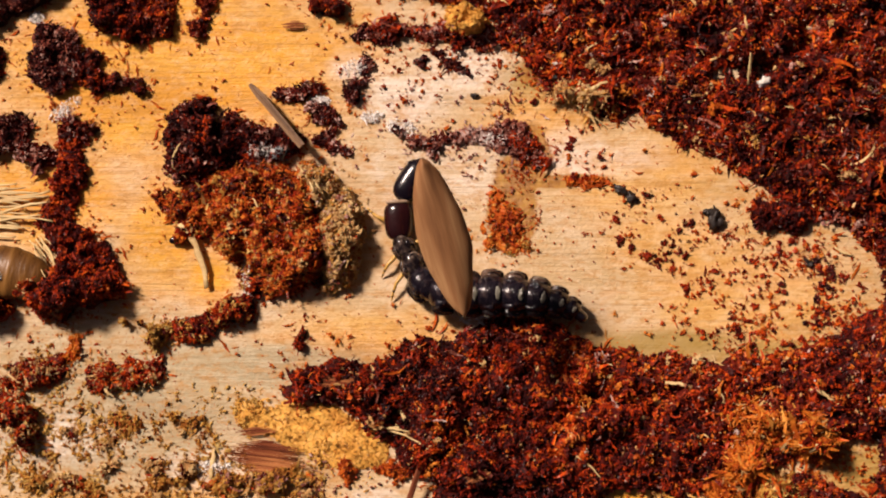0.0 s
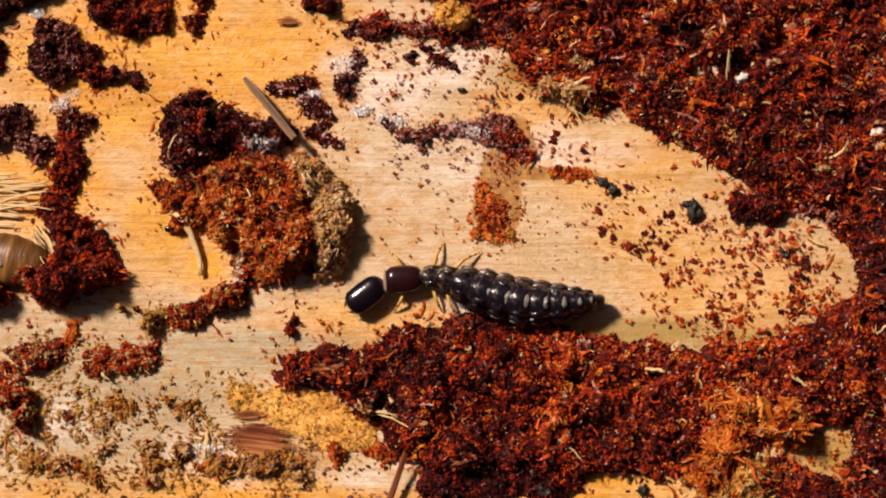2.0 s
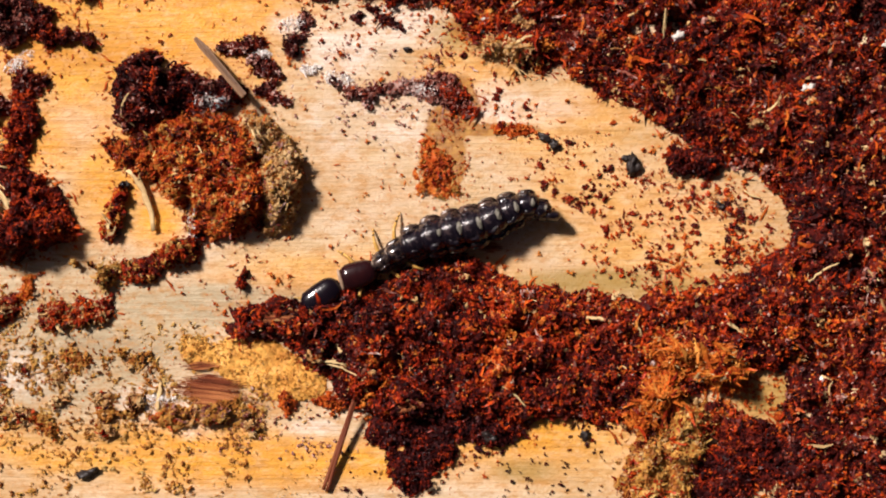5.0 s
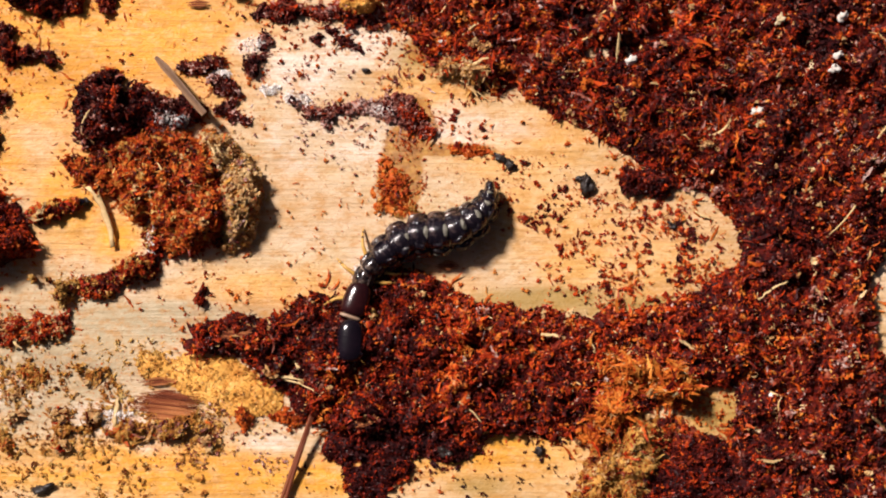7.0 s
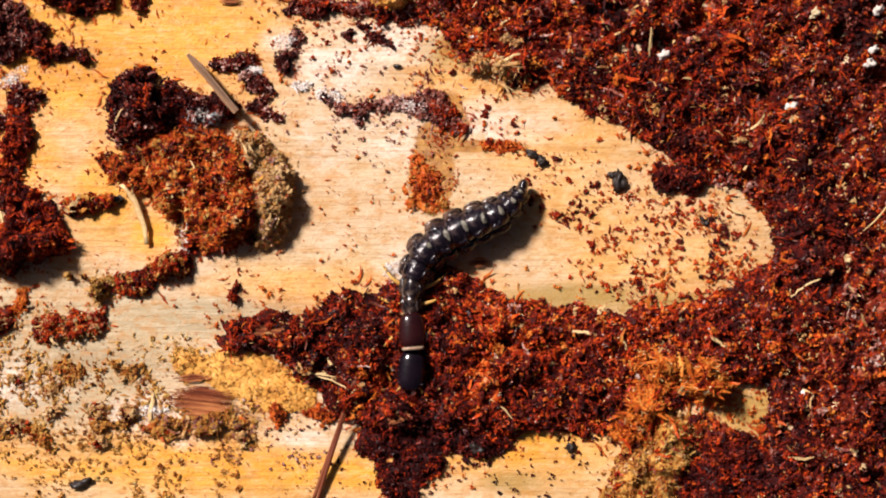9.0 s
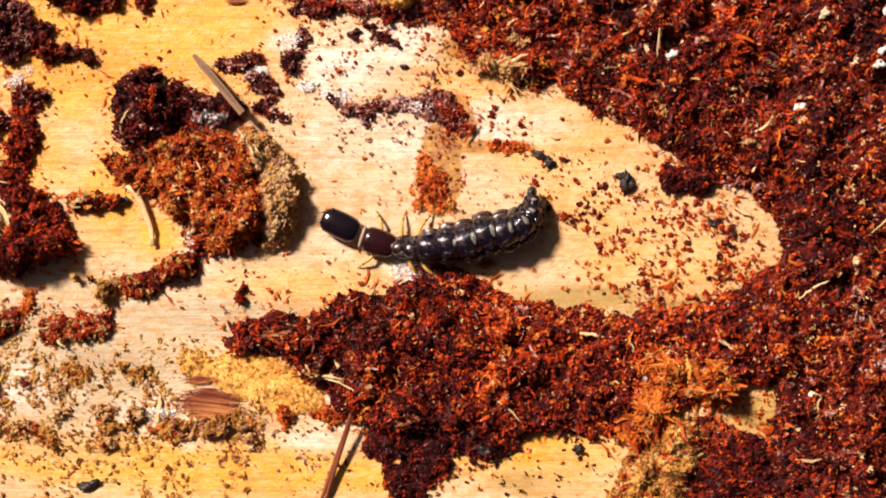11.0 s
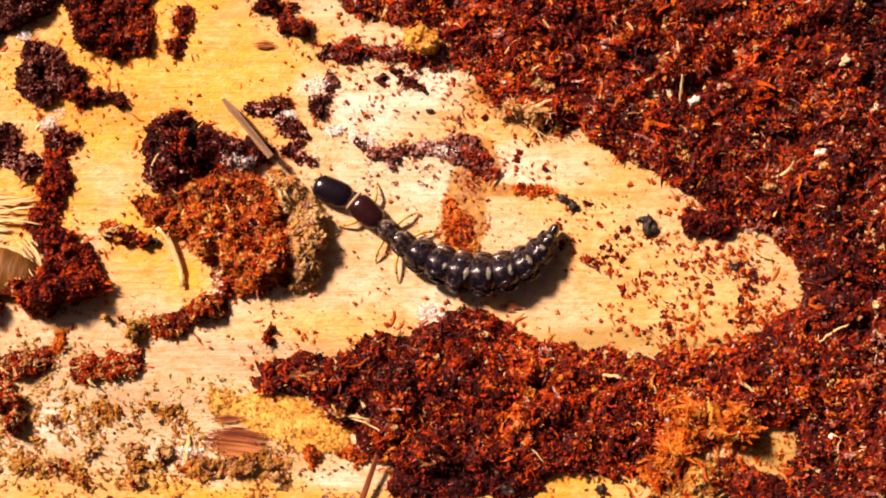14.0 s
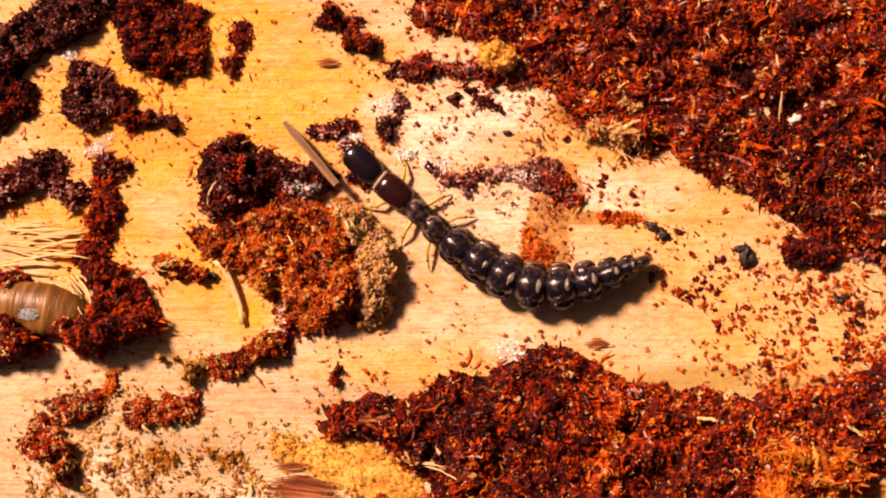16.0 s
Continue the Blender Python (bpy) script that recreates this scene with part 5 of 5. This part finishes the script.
tuft("fluff", -9.58, 8.92, 0.5, 0.3, 0)
tuft("fluff", -17.66, -9.1, 0.81, 0.28, 0)


# ---- the larva ----
def shell_loft(length, wide, high, profile, square=2.4, rings=22, sides=28, flat=0.25):
    """A rounded body along x; profile gives the half width at -1..1 as a share of wide."""
    rows, bm = [], bmesh.new()
    for k in range(rings):
        t = -math.cos(math.pi * k / (rings - 1))
        r = max(profile(t), 0.02)
        row = []
        for j in range(sides):
            a = 2 * math.pi * j / sides
            c, s = math.cos(a), math.sin(a)
            y = math.copysign(abs(c) ** (2 / square), c) * wide * r
            z = math.copysign(abs(s) ** (2 / square), s) * high * r ** 0.8
            if z < 0:
                z *= 1 - flat
            row.append(bm.verts.new(Vector((t * length, y, z)) * MM))
        rows.append(row)
    for a, b in zip(rows, rows[1:]):
        for k in range(sides):
            bm.faces.new((a[k], a[(k + 1) % sides], b[(k + 1) % sides], b[k]))
    bm.faces.new(rows[0][::-1])
    bm.faces.new(rows[-1])
    return bm


def blob(c, size, detail=2, seed=0.0, jag=0.0):
    bm = lump(size, seed, detail, jag)
    for v in bm.verts:
        v.co += Vector(c) * MM
    return bm


def pleated(c, size, seed):
    """A side lobe with pleats that run along the body."""
    bm = bmesh.new()
    bmesh.ops.create_icosphere(bm, subdivisions=4, radius=1.0)
    for v in bm.verts:
        fold = 0.07 * math.sin(11 * v.co.z + 1.5 * v.co.x * v.co.x + seed) + 0.12 * noise.noise(v.co * 1.7 + Vector((seed, 0, seed)))
        q = v.co * (1 + fold)
        v.co = (Vector((q.x * size[0], q.y * size[1], q.z * size[2])) + Vector(c)) * MM
    return bm


def leg_mesh(sign, reach, sweep):
    """A jointed leg with dark bands: hip, thigh, shin and foot."""
    me = bpy.data.meshes.new("leg")
    bm = bmesh.new()
    p = [Vector((0, sign * 0.35, -0.25)), Vector((0.12 * sweep, sign * 0.65, -0.20)), Vector((0.42 * sweep, sign * (0.65 + 0.45 * reach), -0.12)),
         Vector((0.85 * sweep, sign * (0.65 + 0.80 * reach), -0.38)), Vector((1.15 * sweep, sign * (0.65 + reach), -0.60))]
    r = [0.13, 0.11, 0.085, 0.06, 0.025]
    fine, rad = [], []
    for k in range(4):
        for j in range(5):
            t = j / 5
            fine.append(p[k].lerp(p[k + 1], t))
            rad.append((r[k] + (r[k + 1] - r[k]) * t) * (1 + 0.12 * math.sin(math.pi * t)))
    fine.append(p[4])
    rad.append(r[4])
    rows = []
    for k, c in enumerate(fine):
        d = (fine[min(k + 1, 20)] - fine[max(k - 1, 0)]).normalized()
        u = d.cross(Vector((0, 0, 1))).normalized()
        w = u.cross(d)
        rows.append([bm.verts.new((c + (u * math.cos(a) + w * math.sin(a)) * rad[k]) * MM) for a in [2 * math.pi * j / 8 for j in range(8)]])
    for k, (a, b) in enumerate(zip(rows, rows[1:])):
        for j in range(8):
            f = bm.faces.new((a[j], a[(j + 1) % 8], b[(j + 1) % 8], b[j]))
            f.material_index = 1 if k in (13, 16) else 0
            f.smooth = True
    bm.faces.new(rows[-1])
    bm.to_mesh(me)
    bm.free()
    me.materials.append(LEG)
    me.materials.append(BAND)
    return me


larva = tagged(new("larva"), "glossy black segmented larva with pale spots on the log", "insect larva")
BODY = []   # (part, place along the body, half height)


def head_profile(t):
    return (1 - abs(t) ** 7) ** 0.5 * (0.90 + 0.12 * math.cos(1.6 * (t - 0.05))) * (1 - 0.16 * max(0.0, -t - 0.55) / 0.45)


def build_larva():
    head = part("head", shell_loft(1.16, 0.72, 0.52, head_profile, 2.15), HEAD, larva, "shiny black flattened head")
    for s in (-1, 1):
        part("jaw", tube([(Vector((1.08 + 0.28 * t, s * (0.30 - 0.24 * t * t), -0.05)) * MM, Vector((0, 0.12 * (1.05 - t), 0)) * MM, Vector((0, 0, 0.09 * (1.05 - t))) * MM)
                          for t in [k / 6 for k in range(7)]], 8), SHIELD, head, "short dark curved jaw")
        part("feeler", tube([(Vector((0.95 + 0.35 * t, s * (0.50 + 0.30 * t), 0.05)) * MM, Vector((0.03, 0.05, 0)) * MM * (1.1 - t), Vector((0, 0, 0.05)) * MM * (1.1 - t))
                             for t in [k / 4 for k in range(5)]], 6), LEG, head, "tiny amber feeler")
        part("eye", blob((0.72, s * 0.62, 0.18), (0.12, 0.07, 0.10)), HEAD, head)
    BODY.append((head, "head", 0.50))
    chest = part("thorax_shield", shell_loft(1.0, 0.70, 0.52, lambda t: (1 - abs(t) ** 6) ** 0.5 * (0.96 + 0.08 * math.cos(1.8 * t) + 0.09 * t), 2.1), SHIELD, larva, "dark maroon glossy thorax shield")
    part("collar", shell_loft(0.12, 0.62, 0.44, lambda t: (1 - abs(t) ** 4) ** 0.5, 2.5, 10), COLLAR, chest, "cream collar behind the head").matrix_basis = pose(0.98 * MM, 0, 0)
    for s in (-1, 1):
        part("leg", leg_mesh(s, 1.0, 0.7), None, chest, "amber leg with dark bands")
    BODY.append((chest, "chest", 0.52))
    rows = [(0.045, 0.62, 0.64), (0.135, 0.66, 0.74), (0.235, 0.72, 1.05), (0.34, 0.74, 1.20), (0.445, 0.75, 1.26), (0.55, 0.75, 1.27),
            (0.655, 0.73, 1.22), (0.755, 0.68, 1.08), (0.845, 0.60, 0.86), (0.915, 0.48, 0.62), (0.97, 0.38, 0.40)]
    for n, (at, half, wide) in enumerate(rows):
        high = 0.40 + 0.56 * wide
        skin = SKIN if n > 1 else THORAX
        seg = part("segment", shell_loft(half * 1.22, wide * 0.74, high, lambda t: (1 - abs(t) ** 5) ** 0.5 * (0.93 + 0.07 * math.cos(2.6 * t)), 2.0, 20), skin, larva,
                   "glossy black body segment" if n > 1 else "mottled grey and black thorax segment")
        if n > 0:
            ridge = part("fold", shell_loft(half * 0.22, wide * 0.66, high * 1.0, lambda t: (1 - abs(t) ** 4) ** 0.5 * 0.92, 2.1, 9), SKIN, seg)
            ridge.matrix_basis = pose(half * 0.70 * MM, 0, 0)
        for s in (-1, 1):
            if n < 10:
                part("side_lobe", pleated((-0.04, s * wide * 0.68, -high * 0.08), (half * 0.80, wide * 0.29, high * 0.50), n + s), SIDE, seg, "mottled brown pale-streaked side lobe")
                part("back_lobe", blob((half * 0.10, s * wide * 0.46, high * 0.52), (half * 0.50, wide * 0.22, high * 0.30), 3, 2 * n + s, 0.5), skin, seg)
                if n > 1:
                    part("side_streak", blob((-half * 0.05, s * wide * 0.90, high * 0.10), (half * 0.46, wide * 0.05, high * 0.05), 2, n + 3 * s, 0.6), SPOT, seg, "pale side streak")
                    part("side_streak", blob((-half * 0.15, s * wide * 0.74, high * 0.30), (half * 0.26, wide * 0.04, high * 0.05), 2, n + 5 * s, 0.9), SPOT, seg, "pale side streak")
        if n < 2:
            for s in (-1, 1):
                part("leg", leg_mesh(s, 1.2, -0.45 - 0.55 * n), None, seg, "amber leg with dark bands")
        elif 3 <= n < 10:
            part("back_spot", blob((-half * 0.50, 0.0, high * 0.93), (half * 0.20, wide * (0.17 if n == 3 else 0.25), 0.11), 3, n * 2.1, 0.4), SPOT, seg, "dull grey back spot")
        BODY.append((seg, at, high))


build_larva()


def spline(points, steps=240):
    """A smooth line through the points, evenly stepped, and the length run at each step."""
    p = np.array(points, float)
    ext = np.vstack([2 * p[0] - p[1], p, 2 * p[-1] - p[-2]])
    out = []
    for k in range(1, len(ext) - 2):
        for t in np.linspace(0, 1, steps // len(p), endpoint=False):
            a, b, c, d = ext[k - 1 : k + 3]
            out.append(0.5 * (2 * b + (c - a) * t + (2 * a - 5 * b + 4 * c - d) * t * t + (3 * b - a - 3 * c + d) * t ** 3))
    out.append(p[-1])
    out = np.array(out)
    return out, np.concatenate([[0], np.cumsum(np.linalg.norm(np.diff(out, axis=0), axis=1))])


PATHS = {}
ROOT_ROWS = []


def rest_height(x, y):
    """Height at which the body runs over the drift below it."""
    d = [heap_height(np.array([x]), np.array([y]), *HEAPS[2])[0] for x, y in ((x, y), (x + 0.5, y), (x - 0.5, y), (x, y + 0.5), (x, y - 0.5))]
    return 0.75 * float(np.clip(np.mean(d), 0.0, 1.1))


def line(t, tip, neck, waist, *rest):
    """How the larva lies at t seconds: the head's tip, its joint, the shield's end, and the body's midline to the tail."""
    root = Vector(((waist[0] + rest[-1][0]) / 2, (waist[1] + rest[-1][1]) / 2, 0))
    ROOT_ROWS.append((t, Matrix.Translation(root * MM)))
    path, run = spline([waist, *rest])
    for n, (ob, at, high) in enumerate(BODY):
        if at == "head":
            a, b = Vector(tip), Vector(neck)
            c, d = (a + b) / 2, a - b
            if d.length < 2.2:
                c = b + d.normalized() * 1.1
        elif at == "chest":
            a, b = Vector(neck), Vector(waist)
            c, d = (a + b) / 2, a - b
        else:
            s = at * run[-1]
            at_s = lambda v: Vector([float(np.interp(v, run, path[:, i])) for i in (0, 1)])
            c, d = at_s(s), at_s(max(s - 0.35, 0)) - at_s(min(s + 0.35, run[-1]))
        yaw = math.degrees(math.atan2(d.y, d.x))
        lift = 0.0 if isinstance(at, str) else 0.35 * min(1.0, max(0.0, (at - 0.15) / 0.45))
        z = lift + rest_height(c.x, c.y) + 0.76 * high + (0.22 if at in ("head", "chest") else 0.03)
        PATHS.setdefault(n, []).append((t, pose((c.x - root.x) * MM, (c.y - root.y) * MM, z * MM, 0, 0, yaw)))


# ---- the small creature in a case of borings ----
def build_case():
    """A stubby case of crumbs along -x with a dark head at its mouth."""
    root = tagged(new("case_larva"), "tiny grub in a ragged case of rust-coloured borings", "insect larva")
    n = 420
    t = RNG.random(n)
    r = (0.18 + 0.50 * (0.6 + 0.8 * lattice(t * 5, t * 3)) * np.sin(math.pi * np.clip(t * 0.8 + 0.12, 0, 1)) * t ** 0.5) * np.sqrt(RNG.random(n))
    a = RNG.random(n) * 6.283
    p = np.stack([0.3 + 2.5 * t, r * np.cos(a) * 1.15, 0.12 + 0.75 * np.abs(r * np.sin(a)) + 0.1 * RNG.random(n)], 1)
    for k, palette in enumerate(("rust", "orange", "olive")):
        q = p[k::3] if k else p[: n // 2]
        v, f = scatter(CLUSTER_SHAPES, CLUSTER_F, q, 0.19 * np.exp(RNG.normal(size=len(q)) * 0.45), turns(len(q)))
        tagged(part("crumb_crust", mesh_from("crumb_crust", v * MM, f), CRUMB[palette], root), kind="stuff")
    part("case", shell_loft(1.25, 0.42, 0.34, lambda u: (1 - abs(u) ** 3) ** 0.5 * (0.75 + 0.25 * u), 2.0, 14, 16), CRUMB["maroon"], root).matrix_basis = pose(1.5 * MM, 0, 0.25 * MM)
    part("head", blob((0.0, 0, 0.22), (0.26, 0.20, 0.18), 3, 1.0, 0.1), HEAD, root, "shiny dark tiny head")
    for k in range(5):
        sh, f = FIBRES[k]
        q = (sh * (0.55, 1.1, 0.8)) @ turns(1)[0].T * 0.6 + (1.9 + 0.2 * k, 0.15 * (k - 2), 0.62)
        part("straw_bit", mesh_from("straw_bit", q * MM, f), STRAW, root, "pale straw bit")
    return root


case = build_case()


# ---- the bark sliver that flicks away ----
def build_sliver():
    bm = bmesh.new()
    n, m = 26, 9
    for layer in (0, 1):
        for j in range(m):
            for i in range(n):
                u, v = -1 + 2 * i / (n - 1), -1 + 2 * j / (m - 1)
                w = 1.15 * (max(0.0, 1 - abs(u) ** 1.7)) ** 0.7 * (1 + 0.1 * noise.noise(Vector((3 * u, v, 0)))) + 0.03
                z = 0.35 * (1 - v * v) + 0.06 * noise.noise(Vector((u, 5 * v, 3))) + 0.14 * layer
                bm.verts.new(Vector((u * 4.0, v * w, z)) * MM)
    bm.verts.ensure_lookup_table()
    at = lambda l, i, j: bm.verts[l * n * m + j * n + i]
    for j in range(m - 1):
        for i in range(n - 1):
            bm.faces.new((at(1, i, j), at(1, i + 1, j), at(1, i + 1, j + 1), at(1, i, j + 1)))
            bm.faces.new((at(0, i, j + 1), at(0, i + 1, j + 1), at(0, i + 1, j), at(0, i, j)))
    for i in range(n - 1):
        bm.faces.new((at(0, i, 0), at(0, i + 1, 0), at(1, i + 1, 0), at(1, i, 0)))
        bm.faces.new((at(1, i, m - 1), at(1, i + 1, m - 1), at(0, i + 1, m - 1), at(0, i, m - 1)))
    for j in range(m - 1):
        bm.faces.new((at(1, 0, j), at(1, 0, j + 1), at(0, 0, j + 1), at(0, 0, j)))
        bm.faces.new((at(0, n - 1, j), at(0, n - 1, j + 1), at(1, n - 1, j + 1), at(1, n - 1, j)))
    return tagged(part("bark_sliver", bm, SCALE), "thin tan leaf-shaped bark sliver flicked over the log", "bark sliver")


sliver = build_sliver()


def motions():
    """Everything that moves: the larva, bent piece by piece, and the sliver."""
    line(0.0, (-6.75, 6.52), (-8.15, 4.39), (-8.09, 2.44), (-7.6, 1.72), (-6.79, 0.28), (-5.36, -0.29), (-3.36, -0.29), (-1.37, -0.44), (0.32, -0.87), (1.31, -1.58))
    line(0.5, (-9.37, 6.67), (-9.42, 4.31), (-8.72, 2.47), (-8.24, 1.61), (-7.38, 0.81), (-6.38, -0.04), (-4.67, -0.47), (-2.69, -0.67), (-0.71, -0.85), (1.39, -1.61))
    line(1.0, (-10.24, 6.45), (-9.45, 4.23), (-8.71, 2.28), (-7.99, 1.41), (-7.11, 0.69), (-5.96, -0.18), (-3.79, -0.75), (-1.78, -0.75), (0.51, -0.69), (2.93, -1.09))
    line(1.5, (-10.06, 2.73), (-8.37, 1.49), (-6.75, 0.53), (-6.01, 0.15), (-4.69, -0.26), (-3.52, -0.49), (-2.07, -0.69), (-0.61, -0.77), (1.41, -1.06), (2.71, -1.14))
    line(2.0, (-10.13, -1.67), (-8.27, -0.25), (-6.14, -0.04), (-5.41, -0.04), (-4.37, -0.33), (-3.49, -0.62), (-2.02, -1.06), (-0.56, -1.35), (1.2, -1.4), (3.09, -1.19))
    line(2.5, (-10.85, -3.12), (-8.89, -1.52), (-7.22, -1), (-6.32, -0.79), (-5.11, -0.7), (-3.6, -0.55), (-2.09, -0.64), (-0.59, -0.94), (0.91, -1.3), (2.86, -1.3))
    line(3.0, (-9.34, -4.3), (-8.7, -1.98), (-7.07, -1.1), (-5.97, -0.79), (-4.72, -0.47), (-3.47, -0.16), (-1.9, -0.25), (-0.34, -0.69), (1.22, -1.09), (3.08, -1.25))
    line(3.2, (-7.41, -4.55), (-8.17, -2.41), (-6.82, -1.15), (-5.72, -0.68), (-4.45, -0.44), (-3.2, -0.22), (-1.62, -0.32), (-0.06, -0.76), (1.51, -1.33), (3.01, -1.33))
    line(5.3, (-10, -3.99), (-7.83, -3), (-5.84, -2.44), (-5.18, -1.9), (-3.97, -1), (-2.16, -0.25), (-0.35, 0.49), (1.45, 1.39), (2.66, 1.84), (3.86, 1.83))
    line(5.5, (-10.08, -3.93), (-7.88, -3.17), (-6.01, -2.63), (-5.32, -1.82), (-4.12, -0.77), (-2.17, 0.29), (-0.36, 1.19), (1.44, 2.09), (2.35, 2.85), (3.01, 3.45))
    line(6.0, (-10.21, -2.2), (-8, -2.05), (-6.04, -2.2), (-5.28, -1.6), (-4.23, -0.84), (-2.72, -0.09), (-0.61, 0.66), (1.19, 1.41), (2.4, 2.47), (2.76, 3.29))
    line(6.5, (-8.49, -3.22), (-6.76, -2.31), (-4.95, -1.77), (-4.4, -1.1), (-3.35, -0.35), (-1.98, 0.41), (-0.17, 0.87), (1.65, 1.62), (2.55, 2.53), (2.8, 3.38))
    line(7.0, (-4.97, -6.54), (-4.93, -3.71), (-4.39, -2.11), (-4.09, -1.35), (-3.17, -0.42), (-1.64, 0.5), (0.5, 0.81), (2.04, 1.74), (2.5, 2.67), (2.57, 3.44))
    line(7.5, (-2.55, -6.99), (-3.46, -4.88), (-3.91, -2.93), (-3.91, -2.02), (-3.15, -0.81), (-1.94, 0.24), (0.17, 0.83), (1.69, 1.58), (2.29, 2.34), (2.54, 3.4))
    line(8.0, (-2.42, -7.95), (-3.03, -5.6), (-3.49, -3.57), (-3.58, -2.51), (-3.34, -1.44), (-2.58, -0.23), (-0.6, 0.83), (1.22, 1.59), (2.29, 2.35), (2.81, 3.42))
    line(8.5, (0.5, -7.1), (-1.7, -5.74), (-3.02, -4.21), (-3.33, -2.99), (-3.34, -1.91), (-2.89, -0.53), (-1.36, 0.4), (0.48, 1.33), (2.01, 2.1), (2.84, 3.4))
    line(9.0, (-3.49, -8.06), (-3.28, -5.63), (-3.41, -3.79), (-3.41, -2.72), (-3.2, -1.64), (-2.43, -0.26), (-0.59, 0.81), (1.25, 1.58), (2.33, 2.5), (2.73, 3.37))
    line(9.5, (-8.19, -4.6), (-5.99, -3.37), (-4.16, -2.61), (-3.7, -1.84), (-2.79, -1.08), (-1.72, -0), (0.11, 0.76), (1.64, 1.53), (2.25, 2.45), (2.81, 3.43))
    line(9.7, (-8.69, -3.51), (-6.39, -2.83), (-4.42, -2.13), (-3.87, -1.67), (-2.8, -0.9), (-1.73, -0.14), (-0.35, 0.48), (1.03, 1.09), (2.1, 1.85), (2.57, 3.3))
    line(11.8, (-8.82, 3.49), (-6.72, 2.25), (-5.03, 1.08), (-4.26, 0.92), (-3.03, 0.61), (-1.5, 0.45), (0.34, 0.6), (1.87, 1.06), (2.64, 2.13), (2.86, 3.36))
    line(12.0, (-9.32, 3.31), (-7.09, 2.47), (-5.21, 1.55), (-4.53, 1.15), (-3.15, 0.68), (-1.61, 0.53), (0.22, 0.53), (1.75, 1.14), (2.51, 2.21), (2.88, 3.44))
    line(12.5, (-10.36, 2.6), (-8.04, 2.75), (-5.88, 2.35), (-5.11, 2.04), (-4.03, 1.42), (-2.19, 0.74), (-0.34, 0.58), (1.35, 1.19), (2.27, 2.11), (2.79, 3.43))
    line(13.0, (-10.24, 2.37), (-8.05, 3), (-6.08, 2.53), (-5.4, 2.22), (-4.3, 1.75), (-2.75, 1.13), (-0.88, 0.82), (0.98, 1.13), (2.22, 2.07), (2.84, 3.47))
    line(13.5, (-10.44, 4.54), (-8.42, 3.76), (-6.51, 2.88), (-5.81, 2.51), (-4.87, 1.88), (-3.15, 1.26), (-1.28, 0.8), (0.75, 1.11), (2.15, 2.21), (2.77, 3.39))
    line(14.0, (-10.65, 5.77), (-8.54, 4.92), (-6.87, 3.48), (-6.24, 2.95), (-5.3, 2.17), (-3.9, 1.4), (-2.03, 0.78), (0.15, 0.94), (1.7, 1.87), (2.78, 3.43))
    line(14.5, (-11.86, 6.04), (-9.51, 5.47), (-7.88, 4.16), (-7.16, 3.69), (-6.38, 2.76), (-4.82, 1.98), (-2.95, 1.2), (-0.78, 1.05), (1.38, 1.82), (2.87, 3.47))
    line(15.0, (-13.15, 7.5), (-10.74, 6.4), (-8.77, 5.16), (-7.99, 4.69), (-7.21, 3.76), (-5.81, 2.67), (-3.95, 1.74), (-1.79, 1.28), (0.68, 1.84), (2.83, 3.44))
    line(15.5, (-13.35, 7.04), (-10.85, 7.03), (-8.85, 6.11), (-8.49, 5.5), (-7.73, 4.44), (-6.38, 3.38), (-4.57, 2.32), (-2.48, 1.41), (0.22, 2.3), (2.61, 3.34))
    line(16.0, (-12.56, 9.12), (-10.81, 7.47), (-9.27, 6.24), (-8.69, 5.66), (-7.97, 4.93), (-6.67, 3.91), (-5.08, 2.89), (-3.07, 2.01), (-0.48, 2.15), (2.96, 3.34))
    walk(larva, ROOT_ROWS)
    for n, (ob, at, high) in enumerate(BODY):
        walk(ob, PATHS[n])
    x, y = (-19.81, 2.54)
    turnings = ((0.0, 25), (3.2, 20), (3.9, -35), (4.6, -85), (5.3, -114), (6.1, -112), (6.5, -158), (7.0, -165), (7.5, -138), (8.0, -195), (8.5, -218), (9.0, -173),
                (9.5, -146), (9.7, -140), (11.8, -200), (13.0, -198), (16.0, -197))
    walk(case, [(t, pose(x * MM, y * MM, 0.0, 0, 0, a)) for t, a in turnings])
    x, y, z = (-5.26, 2.01, 8.5)
    walk(sliver, [(0.0, pose(x * MM, y * MM, z * MM, 0, 25, -76)), (0.0667, pose((x + 30) * MM, (y - 22) * MM, 16 * MM, 20, 10, -50)),
                  (0.1333, pose(62 * MM, -44 * MM, 8 * MM, 10, 0, -20)), (0.3, pose(66 * MM, -46 * MM, -6.5 * MM, 0, 0, -10)), (16.0, pose(66 * MM, -46 * MM, -6.5 * MM, 0, 0, -10))])


motions()
